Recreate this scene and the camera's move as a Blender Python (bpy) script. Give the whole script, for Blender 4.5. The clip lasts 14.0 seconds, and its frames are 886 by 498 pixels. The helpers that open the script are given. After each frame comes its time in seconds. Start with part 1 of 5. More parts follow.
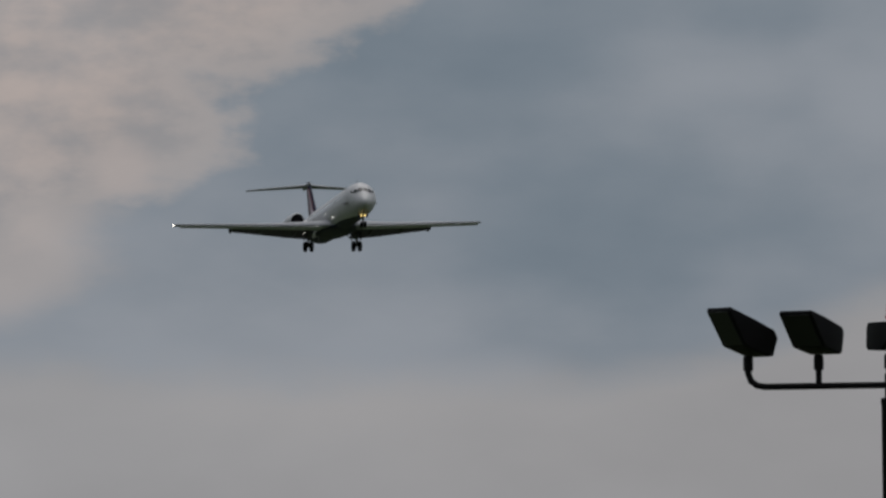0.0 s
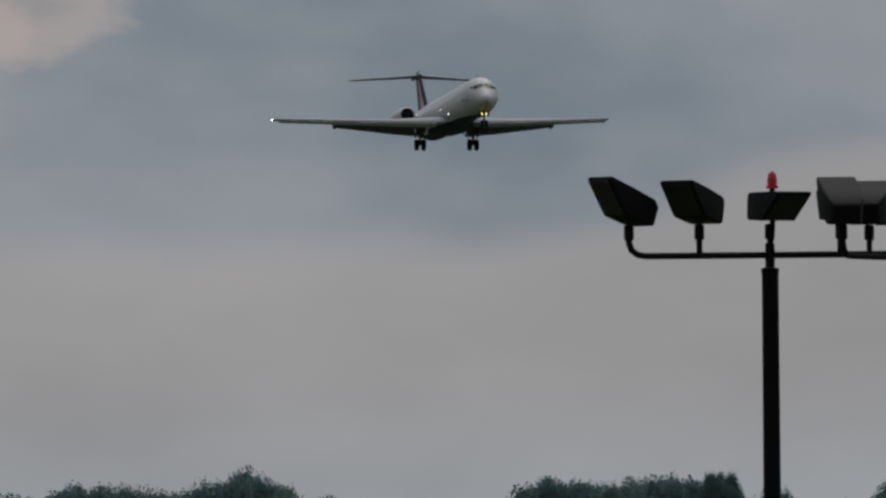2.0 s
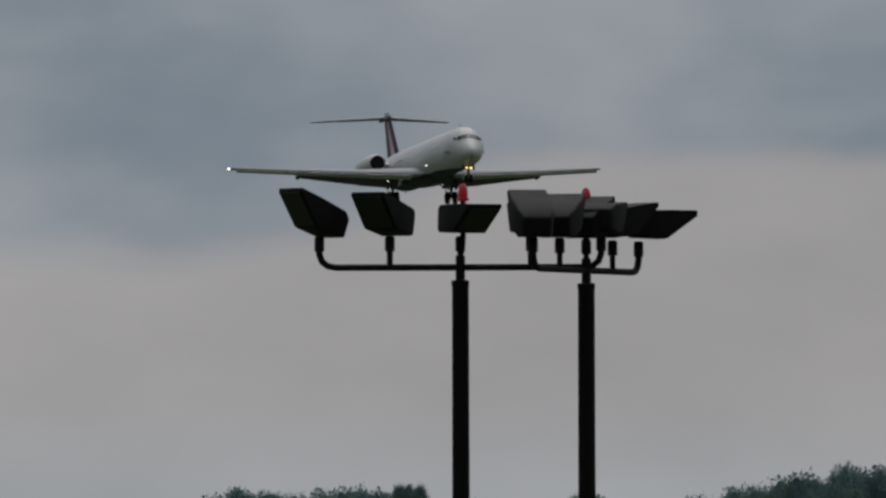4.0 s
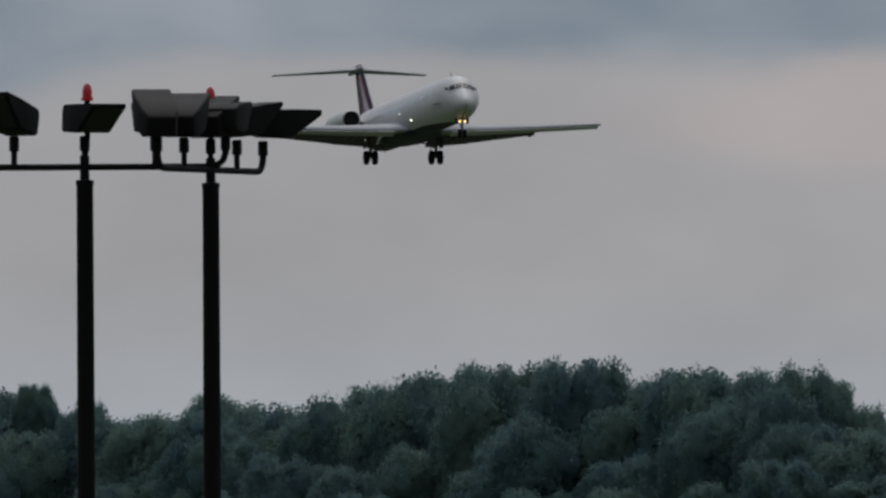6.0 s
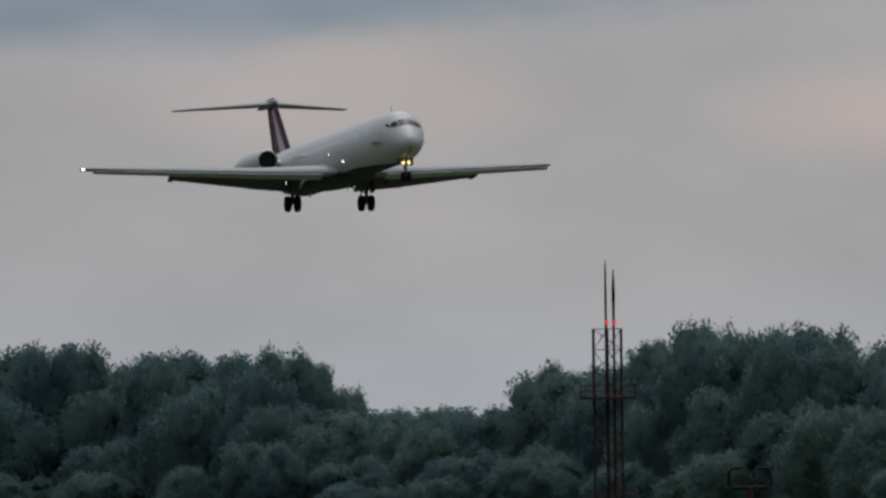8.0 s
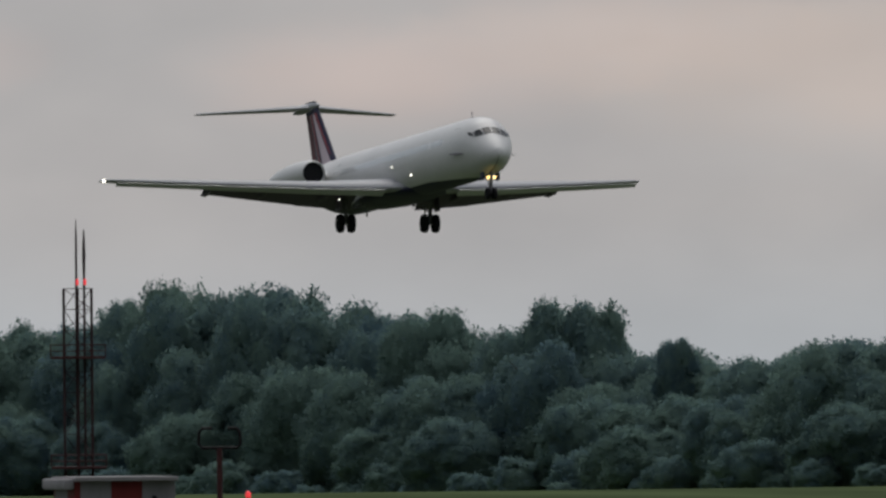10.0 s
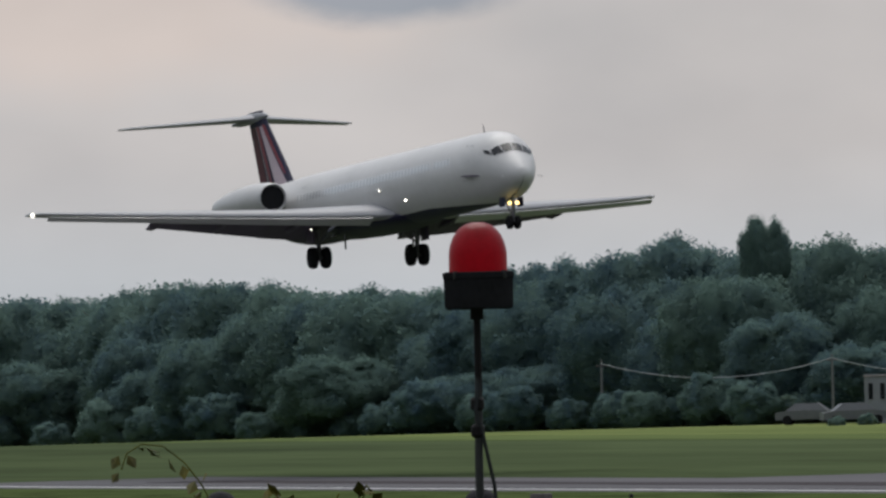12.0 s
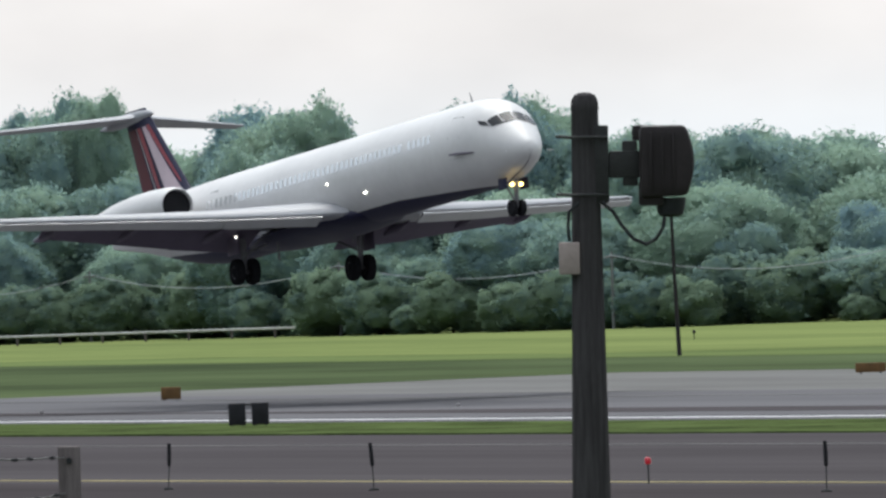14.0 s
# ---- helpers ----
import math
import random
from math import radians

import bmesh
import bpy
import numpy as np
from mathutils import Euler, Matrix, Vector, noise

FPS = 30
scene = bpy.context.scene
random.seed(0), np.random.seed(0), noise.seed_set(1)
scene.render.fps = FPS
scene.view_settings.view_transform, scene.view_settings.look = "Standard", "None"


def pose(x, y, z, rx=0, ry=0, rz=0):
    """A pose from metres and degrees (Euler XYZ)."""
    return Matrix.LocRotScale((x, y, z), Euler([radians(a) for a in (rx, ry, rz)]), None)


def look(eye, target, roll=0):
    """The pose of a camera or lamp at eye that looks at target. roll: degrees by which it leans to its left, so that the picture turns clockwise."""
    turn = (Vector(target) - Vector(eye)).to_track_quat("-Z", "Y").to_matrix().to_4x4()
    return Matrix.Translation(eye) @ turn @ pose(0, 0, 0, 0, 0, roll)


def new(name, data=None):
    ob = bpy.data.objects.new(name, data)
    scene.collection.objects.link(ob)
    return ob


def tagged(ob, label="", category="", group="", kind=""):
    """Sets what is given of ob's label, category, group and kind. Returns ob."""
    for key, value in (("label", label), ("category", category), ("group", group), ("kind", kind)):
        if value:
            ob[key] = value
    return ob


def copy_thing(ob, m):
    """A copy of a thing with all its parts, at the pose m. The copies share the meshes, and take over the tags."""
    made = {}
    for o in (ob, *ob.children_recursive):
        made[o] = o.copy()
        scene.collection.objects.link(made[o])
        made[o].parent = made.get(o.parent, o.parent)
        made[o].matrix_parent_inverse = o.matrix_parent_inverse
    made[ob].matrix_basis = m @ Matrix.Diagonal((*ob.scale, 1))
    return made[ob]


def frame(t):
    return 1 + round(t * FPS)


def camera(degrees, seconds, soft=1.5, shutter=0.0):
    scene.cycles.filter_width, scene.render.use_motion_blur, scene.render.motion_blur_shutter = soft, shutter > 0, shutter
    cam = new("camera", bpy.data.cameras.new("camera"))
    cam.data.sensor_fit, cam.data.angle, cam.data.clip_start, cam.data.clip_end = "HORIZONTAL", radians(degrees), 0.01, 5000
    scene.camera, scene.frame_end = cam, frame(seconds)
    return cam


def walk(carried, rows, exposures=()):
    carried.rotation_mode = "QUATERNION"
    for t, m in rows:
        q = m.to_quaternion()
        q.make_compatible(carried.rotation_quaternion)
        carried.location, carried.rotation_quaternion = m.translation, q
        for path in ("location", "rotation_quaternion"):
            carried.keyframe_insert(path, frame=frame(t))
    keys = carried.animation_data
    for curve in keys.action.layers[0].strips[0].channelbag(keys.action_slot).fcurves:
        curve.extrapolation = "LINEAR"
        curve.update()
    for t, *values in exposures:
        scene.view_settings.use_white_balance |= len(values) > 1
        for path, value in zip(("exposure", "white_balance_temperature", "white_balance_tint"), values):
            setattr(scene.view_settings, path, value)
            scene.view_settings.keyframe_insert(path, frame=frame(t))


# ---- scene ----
EYE = 7.4  # height of the eye over the runway


def aim(az, el, lean):
    """The camera's pose: azimuth from +Y towards +X, elevation, lean."""
    return pose(0, 0, EYE, 90 + el, 0, -az) @ pose(0, 0, 0, 0, 0, -lean)


cam = camera(3.3407, 14.0, soft=2.7)
walk(cam, [
    (0, aim(-80.6809, 1.5968, 0.837)),
    (0.5, aim(-80.7363, 1.3381, 0.761)),
    (1, aim(-80.2050, 1.4592, 0.685)),
    (1.5, aim(-80.5514, 1.4545, 0.576)),
    (2, aim(-80.2380, 1.0932, 0.518)),
    (2.5, aim(-79.7269, 1.2376, 0.356)),
    (2.7, aim(-79.5304, 1.1968, 0.312)),
    (4.8, aim(-78.6638, 1.0556, 0.278)),
    (5, aim(-78.4366, 0.9746, 0.364)),
    (5.5, aim(-78.1013, 0.8417, 0.411)),
    (6, aim(-77.6555, 0.7429, 0.323)),
    (6.5, aim(-77.0481, 0.7430, 0.751)),
    (7, aim(-76.6354, 0.6115, 0.974)),
    (7.2, aim(-76.4398, 0.6406, 0.875)),
    (9.3, aim(-74.5626, 0.3914, 0.592)),
    (9.5, aim(-74.3554, 0.3962, 0.401)),
    (10, aim(-73.6952, 0.4889, 0.527)),
    (10.5, aim(-72.9484, 0.4402, 0.768)),
    (11, aim(-72.1644, 0.6649, 0.922)),
    (11.5, aim(-71.3117, 0.6936, 1.160)),
    (12, aim(-70.5854, 0.2789, 1.508)),
    (12.5, aim(-69.4894, 0.3500, 1.717)),
    (13, aim(-68.7076, 0.0360, 2.081)),
    (13.2, aim(-68.2078, -0.0050, 1.924)),
    (13.5, aim(-67.4113, -0.1575, 2.175)),
    (13.8, aim(-66.6109, -0.0825, 2.267)),
    (14, aim(-66.0842, -0.1223, 2.150)),
], exposures=[(0, 0, 6330, 10), (2.7, 0.05, 6400, 10), (5, 0.2, 6430, 10.5), (6, 0.22, 6250, 10), (7.2, 0.18, 6280, 10), (9.5, 0.58, 6400, 9.5), (10.5, 0.38, 6500, 10), (11, 0.35, 6500, 10), (11.5, 0.06, 6500, 10), (12, 0.78, 6400, 10), (12.5, 0.76, 6350, 10), (13, 1.34, 6330, 10), (13.5, 1.6, 6260, 7.5), (14, 1.56, 6280, 7.5)])


def at(az, d, z=0.0):
    """The point at azimuth az (degrees), d metres along the ground from the eye, at height z."""
    return Vector((d * math.sin(radians(az)), d * math.cos(radians(az)), z))


def rise(d, el):
    return EYE + d * math.tan(radians(el))


# ---- light ----
SUN_AZ, SUN_EL = -72.0, 60.0


def make_world():
    w = bpy.data.worlds.new("sky")
    scene.world = w
    w.use_nodes = True
    nt = w.node_tree
    N, L = nt.nodes, nt.links
    N.clear()

    def m(op, a, b=None, c=None):
        n = N.new("ShaderNodeMath")
        n.operation = op
        for i, x in enumerate((a, b, c)):
            if x is None:
                continue
            if isinstance(x, (int, float)):
                n.inputs[i].default_value = x
            else:
                L.new(x, n.inputs[i])
        return n.outputs[0]

    def dot(v, d):
        n = N.new("ShaderNodeVectorMath")
        n.operation = "DOT_PRODUCT"
        L.new(v, n.inputs[0])
        n.inputs[1].default_value = d
        return n.outputs["Value"]

    def step(x, lo, hi):
        n = N.new("ShaderNodeMapRange")
        n.interpolation_type = "SMOOTHSTEP"
        L.new(x, n.inputs[0])
        n.inputs[1].default_value, n.inputs[2].default_value = lo, hi
        return n.outputs[0]

    def mix(f, a, b):
        n = N.new("ShaderNodeMix")
        n.data_type = "RGBA"
        L.new(f, n.inputs["Factor"])
        for k, x in (("A", a), ("B", b)):
            s = [i for i in n.inputs if i.name == k and i.type == "RGBA"][0]
            if isinstance(x, tuple):
                s.default_value = (*x, 1)
            else:
                L.new(x, s)
        return [o for o in n.outputs if o.type == "RGBA"][0]

    way = N.new("ShaderNodeTexCoord").outputs["Generated"]
    a0 = radians(-73)
    u = m("MULTIPLY", dot(way, (math.cos(a0), -math.sin(a0), 0)), 57.3)   # degrees of azimuth past -73
    v = m("MULTIPLY", dot(way, (0, 0, 1)), 57.3)                            # degrees of elevation
    flat = N.new("ShaderNodeCombineXYZ")
    L.new(u, flat.inputs[0]), L.new(m("MULTIPLY", v, 1.9), flat.inputs[1])

    def clouds(scale, detail, shift, rough=0.55):
        n = N.new("ShaderNodeTexNoise")
        mp = N.new("ShaderNodeVectorMath")
        mp.operation = "ADD"
        L.new(flat.outputs[0], mp.inputs[0])
        mp.inputs[1].default_value = shift
        L.new(mp.outputs[0], n.inputs["Vector"])
        n.inputs["Scale"].default_value, n.inputs["Detail"].default_value, n.inputs["Roughness"].default_value = scale, detail, rough
        return m("SUBTRACT", n.outputs["Fac"], 0.5)

    big, mid, fine = clouds(0.45, 3, (3.1, 1.7, 0)), clouds(1.3, 5, (9.2, 4.4, 2)), clouds(3.2, 4, (1.3, 8.8, 5), 0.6)

    def blob(az, el, ra, re, edge=0.45):
        du = m("DIVIDE", m("SUBTRACT", u, az + 73), ra)
        dv = m("DIVIDE", m("SUBTRACT", v, el), re)
        r = m("SQRT", m("ADD", m("MULTIPLY", du, du), m("MULTIPLY", dv, dv)))
        r = m("ADD", r, m("ADD", m("MULTIPLY", mid, 1.2), m("MULTIPLY", fine, 0.4)))
        return m("SUBTRACT", 1.0, step(r, 1 - edge, 1 + edge))

    # grey-blue cloud deck over a paler band; the deck's edge wanders with the azimuth
    ramp = N.new("ShaderNodeValToRGB")
    ramp.color_ramp.interpolation = "B_SPLINE"
    L.new(m("DIVIDE", m("ADD", u, 10.0), 20.0), ramp.inputs[0])
    el = ramp.color_ramp.elements
    edges = [(-82.5, 1.19), (-81.4, 1.10), (-80.3, 1.08), (-79.6, 1.12), (-79.0, 1.44), (-78.0, 1.48), (-76.6, 1.45), (-75.4, 1.52), (-73.5, 1.70), (-72.4, 1.50), (-71.4, 1.44), (-70, 1.27), (-69, 1.5), (-67, 2.6)]
    while len(el) < len(edges):
        el.new(0.5)
    for e, (az, h) in zip(el, edges):
        e.position = (az + 83) / 20
        e.color = (h / 3, h / 3, h / 3, 1)
    edge = m("MULTIPLY", ramp.outputs[0], 3.0)
    over = m("SUBTRACT", m("ADD", v, m("ADD", m("MULTIPLY", mid, 0.28), m("MULTIPLY", fine, 0.1))), edge)
    deck = step(over, -0.1, 0.14)
    pale = mix(step(m("ADD", m("DIVIDE", u, 20.0), m("MULTIPLY", big, 1.2)), -0.4, 0.3), (0.30, 0.293, 0.295), (0.318, 0.300, 0.293))
    pale = mix(step(v, -0.1, 0.75), (0.30, 0.318, 0.335), pale)
    dark = mix(step(m("ADD", m("MULTIPLY", mid, 0.35), m("MULTIPLY", big, 1.5)), -0.24, 0.26), (0.168, 0.205, 0.242), (0.245, 0.262, 0.288))
    sky = mix(deck, pale, dark)
    warm = mix(step(m("ADD", m("MULTIPLY", fine, 0.4), mid), -0.16, 0.18), (0.30, 0.285, 0.285), (0.44, 0.37, 0.335))
    heap = m("MAXIMUM", m("MAXIMUM", blob(-82.55, 2.25, 1.0, 0.5, 0.24), blob(-81.75, 2.75, 0.9, 0.5, 0.24)), m("MULTIPLY", blob(-82.5, 1.75, 0.5, 0.35, 0.5), 0.6))
    sky = mix(m("MULTIPLY", heap, 0.9), sky, warm)
    rim = m("MULTIPLY", m("MULTIPLY", heap, m("SUBTRACT", 1.0, heap)), 1.5)   # sunlit edges of the heaped cloud
    sky = mix(rim, sky, (0.47, 0.40, 0.36))
    sky = mix(m("MULTIPLY", blob(-81.85, 1.92, 0.1, 0.1, 0.5), 0.6), sky, (0.40, 0.35, 0.33))
    sky = mix(m("MULTIPLY", blob(-76.1, 1.25, 0.75, 0.2, 0.5), 0.5), sky, (0.39, 0.33, 0.315))
    sky = mix(m("MULTIPLY", blob(-73.9, 1.15, 0.6, 0.16, 0.75), 0.75), sky, (0.43, 0.36, 0.335))
    sky = mix(m("MULTIPLY", blob(-73.1, 1.28, 0.6, 0.15, 0.75), 0.75), sky, (0.42, 0.36, 0.335))
    sky = mix(m("MULTIPLY", blob(-71.9, 1.18, 1.1, 0.25, 0.7), 0.6), sky, (0.40, 0.335, 0.30))
    sky = mix(m("MULTIPLY", blob(-70.75, 1.29, 0.5, 0.13, 0.4), 0.85), sky, (0.165, 0.185, 0.215))
    sky = mix(m("MULTIPLY", blob(-71.2, 1.68, 2.1, 0.22, 0.3), 0.8), sky, (0.16, 0.187, 0.218))
    uneven = m("ADD", 1.0, m("ADD", m("MULTIPLY", big, 0.45), m("ADD", m("MULTIPLY", mid, 0.13), m("MULTIPLY", fine, 0.03))))
    # the rest of the vault: brighter overhead and towards the veiled sun, duller behind
    up = step(v, 3.0, 40.0)
    sky = mix(up, sky, (0.55, 0.57, 0.605))
    ahead = dot(way, (math.sin(radians(-75)), math.cos(radians(-75)), 0.25))
    dull = m("MULTIPLY", uneven, m("ADD", 0.58, m("MULTIPLY", 0.42, step(ahead, -0.8, 0.75))))
    sc = N.new("ShaderNodeVectorMath")
    sc.operation = "SCALE"
    L.new(sky, sc.inputs[0]), L.new(dull, sc.inputs["Scale"])
    # thin clear-sky light behind the cloud
    air = N.new("ShaderNodeTexSky")
    air.sky_type = "NISHITA"
    air.sun_disc = False
    air.sun_elevation, air.sun_rotation = radians(SUN_EL), radians(SUN_AZ)
    b1, b2, add = N.new("ShaderNodeBackground"), N.new("ShaderNodeBackground"), N.new("ShaderNodeAddShader")
    L.new(sc.outputs[0], b1.inputs[0]), L.new(air.outputs[0], b2.inputs[0])
    b1.inputs[1].default_value, b2.inputs[1].default_value = 0.97, 0.0015
    L.new(b1.outputs[0], add.inputs[0]), L.new(b2.outputs[0], add.inputs[1])
    out = N.new("ShaderNodeOutputWorld")
    L.new(add.outputs[0], out.inputs[0])


make_world()
sun = new("sun", bpy.data.lights.new("sun", "SUN"))
sun.data.energy, sun.data.angle, sun.data.color = 0.95, radians(40), (1.0, 0.95, 0.88)
sun.matrix_world = look((0, 0, 100), Vector((0, 0, 100)) - Vector((math.sin(radians(SUN_AZ)) * math.cos(radians(SUN_EL)), math.cos(radians(SUN_AZ)) * math.cos(radians(SUN_EL)), math.sin(radians(SUN_EL)))))


# ---- materials ----
def mat(name, color, rough=0.6, metal=0.0, scale=4.0, vary=0.25, bump=0.0, second=None, island=0.0, coat=0.0, glow=None, power=0.0, stretch=(1, 1, 1)):
    """Principled surface: colour varied at two scales, roughness varied, optional relief."""
    mt = bpy.data.materials.new(name)
    mt.use_nodes = True
    nt = mt.node_tree
    N, L = nt.nodes, nt.links
    b = N["Principled BSDF"]
    b.inputs["Roughness"].default_value, b.inputs["Metallic"].default_value = rough, metal
    b.inputs["Coat Weight"].default_value = coat
    b.inputs["Specular IOR Level"].default_value = 0.0 if rough >= 0.85 else 0.2 if rough >= 0.55 else 0.5
    tc = N.new("ShaderNodeTexCoord")
    mp = N.new("ShaderNodeMapping")
    mp.inputs["Scale"].default_value = stretch
    L.new(tc.outputs["Object"], mp.inputs[0])
    facs = []
    for sc, det in ((scale, 4), (scale * 7.3, 3)):
        n = N.new("ShaderNodeTexNoise")
        n.inputs["Scale"].default_value, n.inputs["Detail"].default_value = sc, det
        L.new(mp.outputs[0], n.inputs["Vector"])
        facs.append(n.outputs["Fac"])
    mx = N.new("ShaderNodeMath")
    mx.operation = "MULTIPLY_ADD"
    L.new(facs[1], mx.inputs[0])
    mx.inputs[1].default_value = 0.45
    L.new(facs[0], mx.inputs[2])
    ramp = N.new("ShaderNodeValToRGB")
    L.new(mx.outputs[0], ramp.inputs[0])
    lo = tuple(x * (1 - vary) for x in color)
    hi = tuple(min(1, x * (1 + vary)) for x in (second or color))
    ramp.color_ramp.elements[0].position, ramp.color_ramp.elements[1].position = 0.45, 1.0
    ramp.color_ramp.elements[0].color, ramp.color_ramp.elements[1].color = (*lo, 1), (*hi, 1)
    col = ramp.outputs[0]
    if island:
        g = N.new("ShaderNodeNewGeometry")
        o = N.new("ShaderNodeObjectInfo")
        a = N.new("ShaderNodeMath")
        a.operation = "ADD"
        L.new(g.outputs["Random Per Island"], a.inputs[0]), L.new(o.outputs["Random"], a.inputs[1])
        hs = N.new("ShaderNodeHueSaturation")
        r = N.new("ShaderNodeMapRange")
        L.new(a.outputs[0], r.inputs[0])
        r.inputs[2].default_value = 2.0
        r.inputs[3].default_value, r.inputs[4].default_value = 1 - island, 1 + island
        L.new(r.outputs[0], hs.inputs["Value"])
        h2 = N.new("ShaderNodeMapRange")
        L.new(o.outputs["Random"], h2.inputs[0])
        h2.inputs[3].default_value, h2.inputs[4].default_value = 0.472, 0.52
        L.new(h2.outputs[0], hs.inputs["Hue"])
        L.new(col, hs.inputs["Color"])
        col = hs.outputs[0]
    L.new(col, b.inputs["Base Color"])
    rr = N.new("ShaderNodeMapRange")
    L.new(facs[0], rr.inputs[0])
    rr.inputs[3].default_value, rr.inputs[4].default_value = max(0.02, rough - 0.08), min(1, rough + 0.08)
    L.new(rr.outputs[0], b.inputs["Roughness"])
    if bump:
        bp = N.new("ShaderNodeBump")
        bp.inputs["Strength"].default_value, bp.inputs["Distance"].default_value = bump, 0.02
        L.new(mx.outputs[0], bp.inputs["Height"])
        L.new(bp.outputs[0], b.inputs["Normal"])
    if glow:
        b.inputs["Emission Color"].default_value = (*glow, 1)
        b.inputs["Emission Strength"].default_value = power
    return mt


M_WHITE = mat("white_aircraft_paint", (0.52, 0.515, 0.515), 0.44, 0, 0.35, 0.10, coat=0.06)
M_NAVY = mat("navy_aircraft_paint", (0.014, 0.014, 0.040), 0.56, 0, 0.4, 0.15)
M_RED = mat("red_aircraft_paint", (0.21, 0.020, 0.032), 0.5, 0, 0.5, 0.15)
M_PALEBAND = mat("pale_pink_aircraft_paint", (0.40, 0.31, 0.35), 0.4, 0, 0.5, 0.12, coat=0.2)
M_DEEPRED = mat("deep_red_aircraft_paint", (0.085, 0.012, 0.020), 0.55, 0, 0.5, 0.2)
M_WING = mat("grey_wing_skin", (0.26, 0.265, 0.285), 0.5, 0.0, 0.6, 0.12, stretch=(1, 0.4, 1))
M_FLAP = mat("grey_flap_skin", (0.105, 0.088, 0.125), 0.6, 0.0, 0.8, 0.18)
M_METAL = mat("bare_metal", (0.50, 0.50, 0.51), 0.36, 0.2, 1.5, 0.08)
M_GEAR = mat("gear_paint", (0.13, 0.13, 0.14), 0.5, 0.2, 6, 0.25)
M_RUBBER = mat("tyre_rubber", (0.018, 0.018, 0.02), 0.85, 0, 9, 0.3)
M_DARK = mat("dark_inside", (0.012, 0.012, 0.014), 0.8, 0, 3, 0.2)
M_GLASS = mat("cockpit_glass", (0.012, 0.014, 0.018), 0.22, 0, 2, 0.2)
M_GLASS.node_tree.nodes["Principled BSDF"].inputs["Specular IOR Level"].default_value = 0.22
M_LAMPW = mat("landing_light_white", (0.9, 0.9, 0.85), 0.2, 0, 3, 0.02, glow=(1.0, 0.93, 0.8), power=3.0)
M_LAMPY = mat("landing_light_warm", (0.9, 0.8, 0.5), 0.2, 0, 3, 0.02, glow=(1.0, 0.68, 0.2), power=2.2)
M_BLACKM = mat("dark_bronze_metal", (0.006, 0.005, 0.0055), 0.7, 0.0, 5, 0.3, 0.1)
M_BLACKM.node_tree.nodes["Principled BSDF"].inputs["Specular IOR Level"].default_value = 0.2
M_LENS = mat("floodlight_lens", (0.006, 0.006, 0.007), 0.4, 0, 4, 0.2)
M_MASTDARK = mat("dark_red_mast_paint", (0.030, 0.016, 0.017), 0.7, 0, 6, 0.4)
M_STEEL = mat("weathered_steel", (0.035, 0.036, 0.036), 0.65, 0.2, 8, 0.3, 0.1)
M_RUST = mat("faded_red_steel", (0.055, 0.020, 0.020), 0.65, 0.1, 6, 0.3, 0.1)
# slight red emission replaces the light that would pass through the dome
M_REDGLASS = mat("red_beacon_glass", (0.075, 0.0004, 0.003), 0.42, 0, 9, 0.5, coat=0.05, glow=(1.0, 0.0, 0.015), power=0.05)
M_REDGLASS.node_tree.nodes["Principled BSDF"].inputs["Specular IOR Level"].default_value = 0.12
M_REDLIT = mat("lit_red_lamp", (0.6, 0.02, 0.03), 0.3, 0, 7, 0.1, glow=(1.0, 0.06, 0.07), power=0.45)
# unlit lamps and reflectors, brightened by a little added red emission
M_REDDULL = mat("unlit_red_glass_glow", (0.24, 0.004, 0.014), 0.3, 0, 7, 0.2, coat=0.2, glow=(1.0, 0.01, 0.03), power=0.05)
M_SHEDW = mat("dirty_white_cladding", (0.19, 0.182, 0.19), 0.7, 0, 1.2, 0.18, 0.15, stretch=(1, 1, 0.3))
M_SHEDR = mat("red_cladding", (0.13, 0.02, 0.02), 0.7, 0, 1.2, 0.2, 0.15, stretch=(1, 1, 0.3))
M_ROOF = mat("pale_roof_sheet", (0.21, 0.20, 0.205), 0.7, 0, 2, 0.12)
M_POLE = mat("weathered_pole_wood", (0.052, 0.049, 0.051), 0.85, 0, 6, 0.35, 0.5, stretch=(6, 6, 0.35))
M_POSTDARK = mat("creosoted_wood", (0.014, 0.013, 0.016), 0.8, 0, 7, 0.4, 0.5, stretch=(5, 5, 0.4))
M_POSTGREY = mat("silvered_wood", (0.125, 0.108, 0.108), 0.88, 0, 7, 0.35, 0.5, stretch=(5, 5, 0.4))
M_BOX = mat("brown_grey_plastic", (0.024, 0.020, 0.021), 0.6, 0, 6, 0.25, 0.1)
M_BOXPALE = mat("pale_junction_box", (0.30, 0.25, 0.235), 0.6, 0, 6, 0.2, 0.1)
M_WIRE = mat("galvanised_wire", (0.12, 0.115, 0.115), 0.5, 0.3, 12, 0.3)
M_CABLE = mat("black_cable", (0.02, 0.022, 0.024), 0.6, 0, 12, 0.2)
M_WIREPALE = mat("weathered_wire", (0.34, 0.36, 0.38), 0.5, 0.2, 5, 0.2)
M_PALEPOLE = mat("bleached_pole_wood", (0.36, 0.36, 0.35), 0.8, 0, 5, 0.25)
M_GREYPOLE = mat("grey_pole_wood", (0.15, 0.155, 0.16), 0.85, 0, 5, 0.25)
M_SIGNBLACK = mat("black_sign_back", (0.016, 0.016, 0.02), 0.6, 0, 3, 0.3)
M_SIGNBROWN = mat("brown_sign_back", (0.13, 0.075, 0.03), 0.7, 0, 3, 0.3)
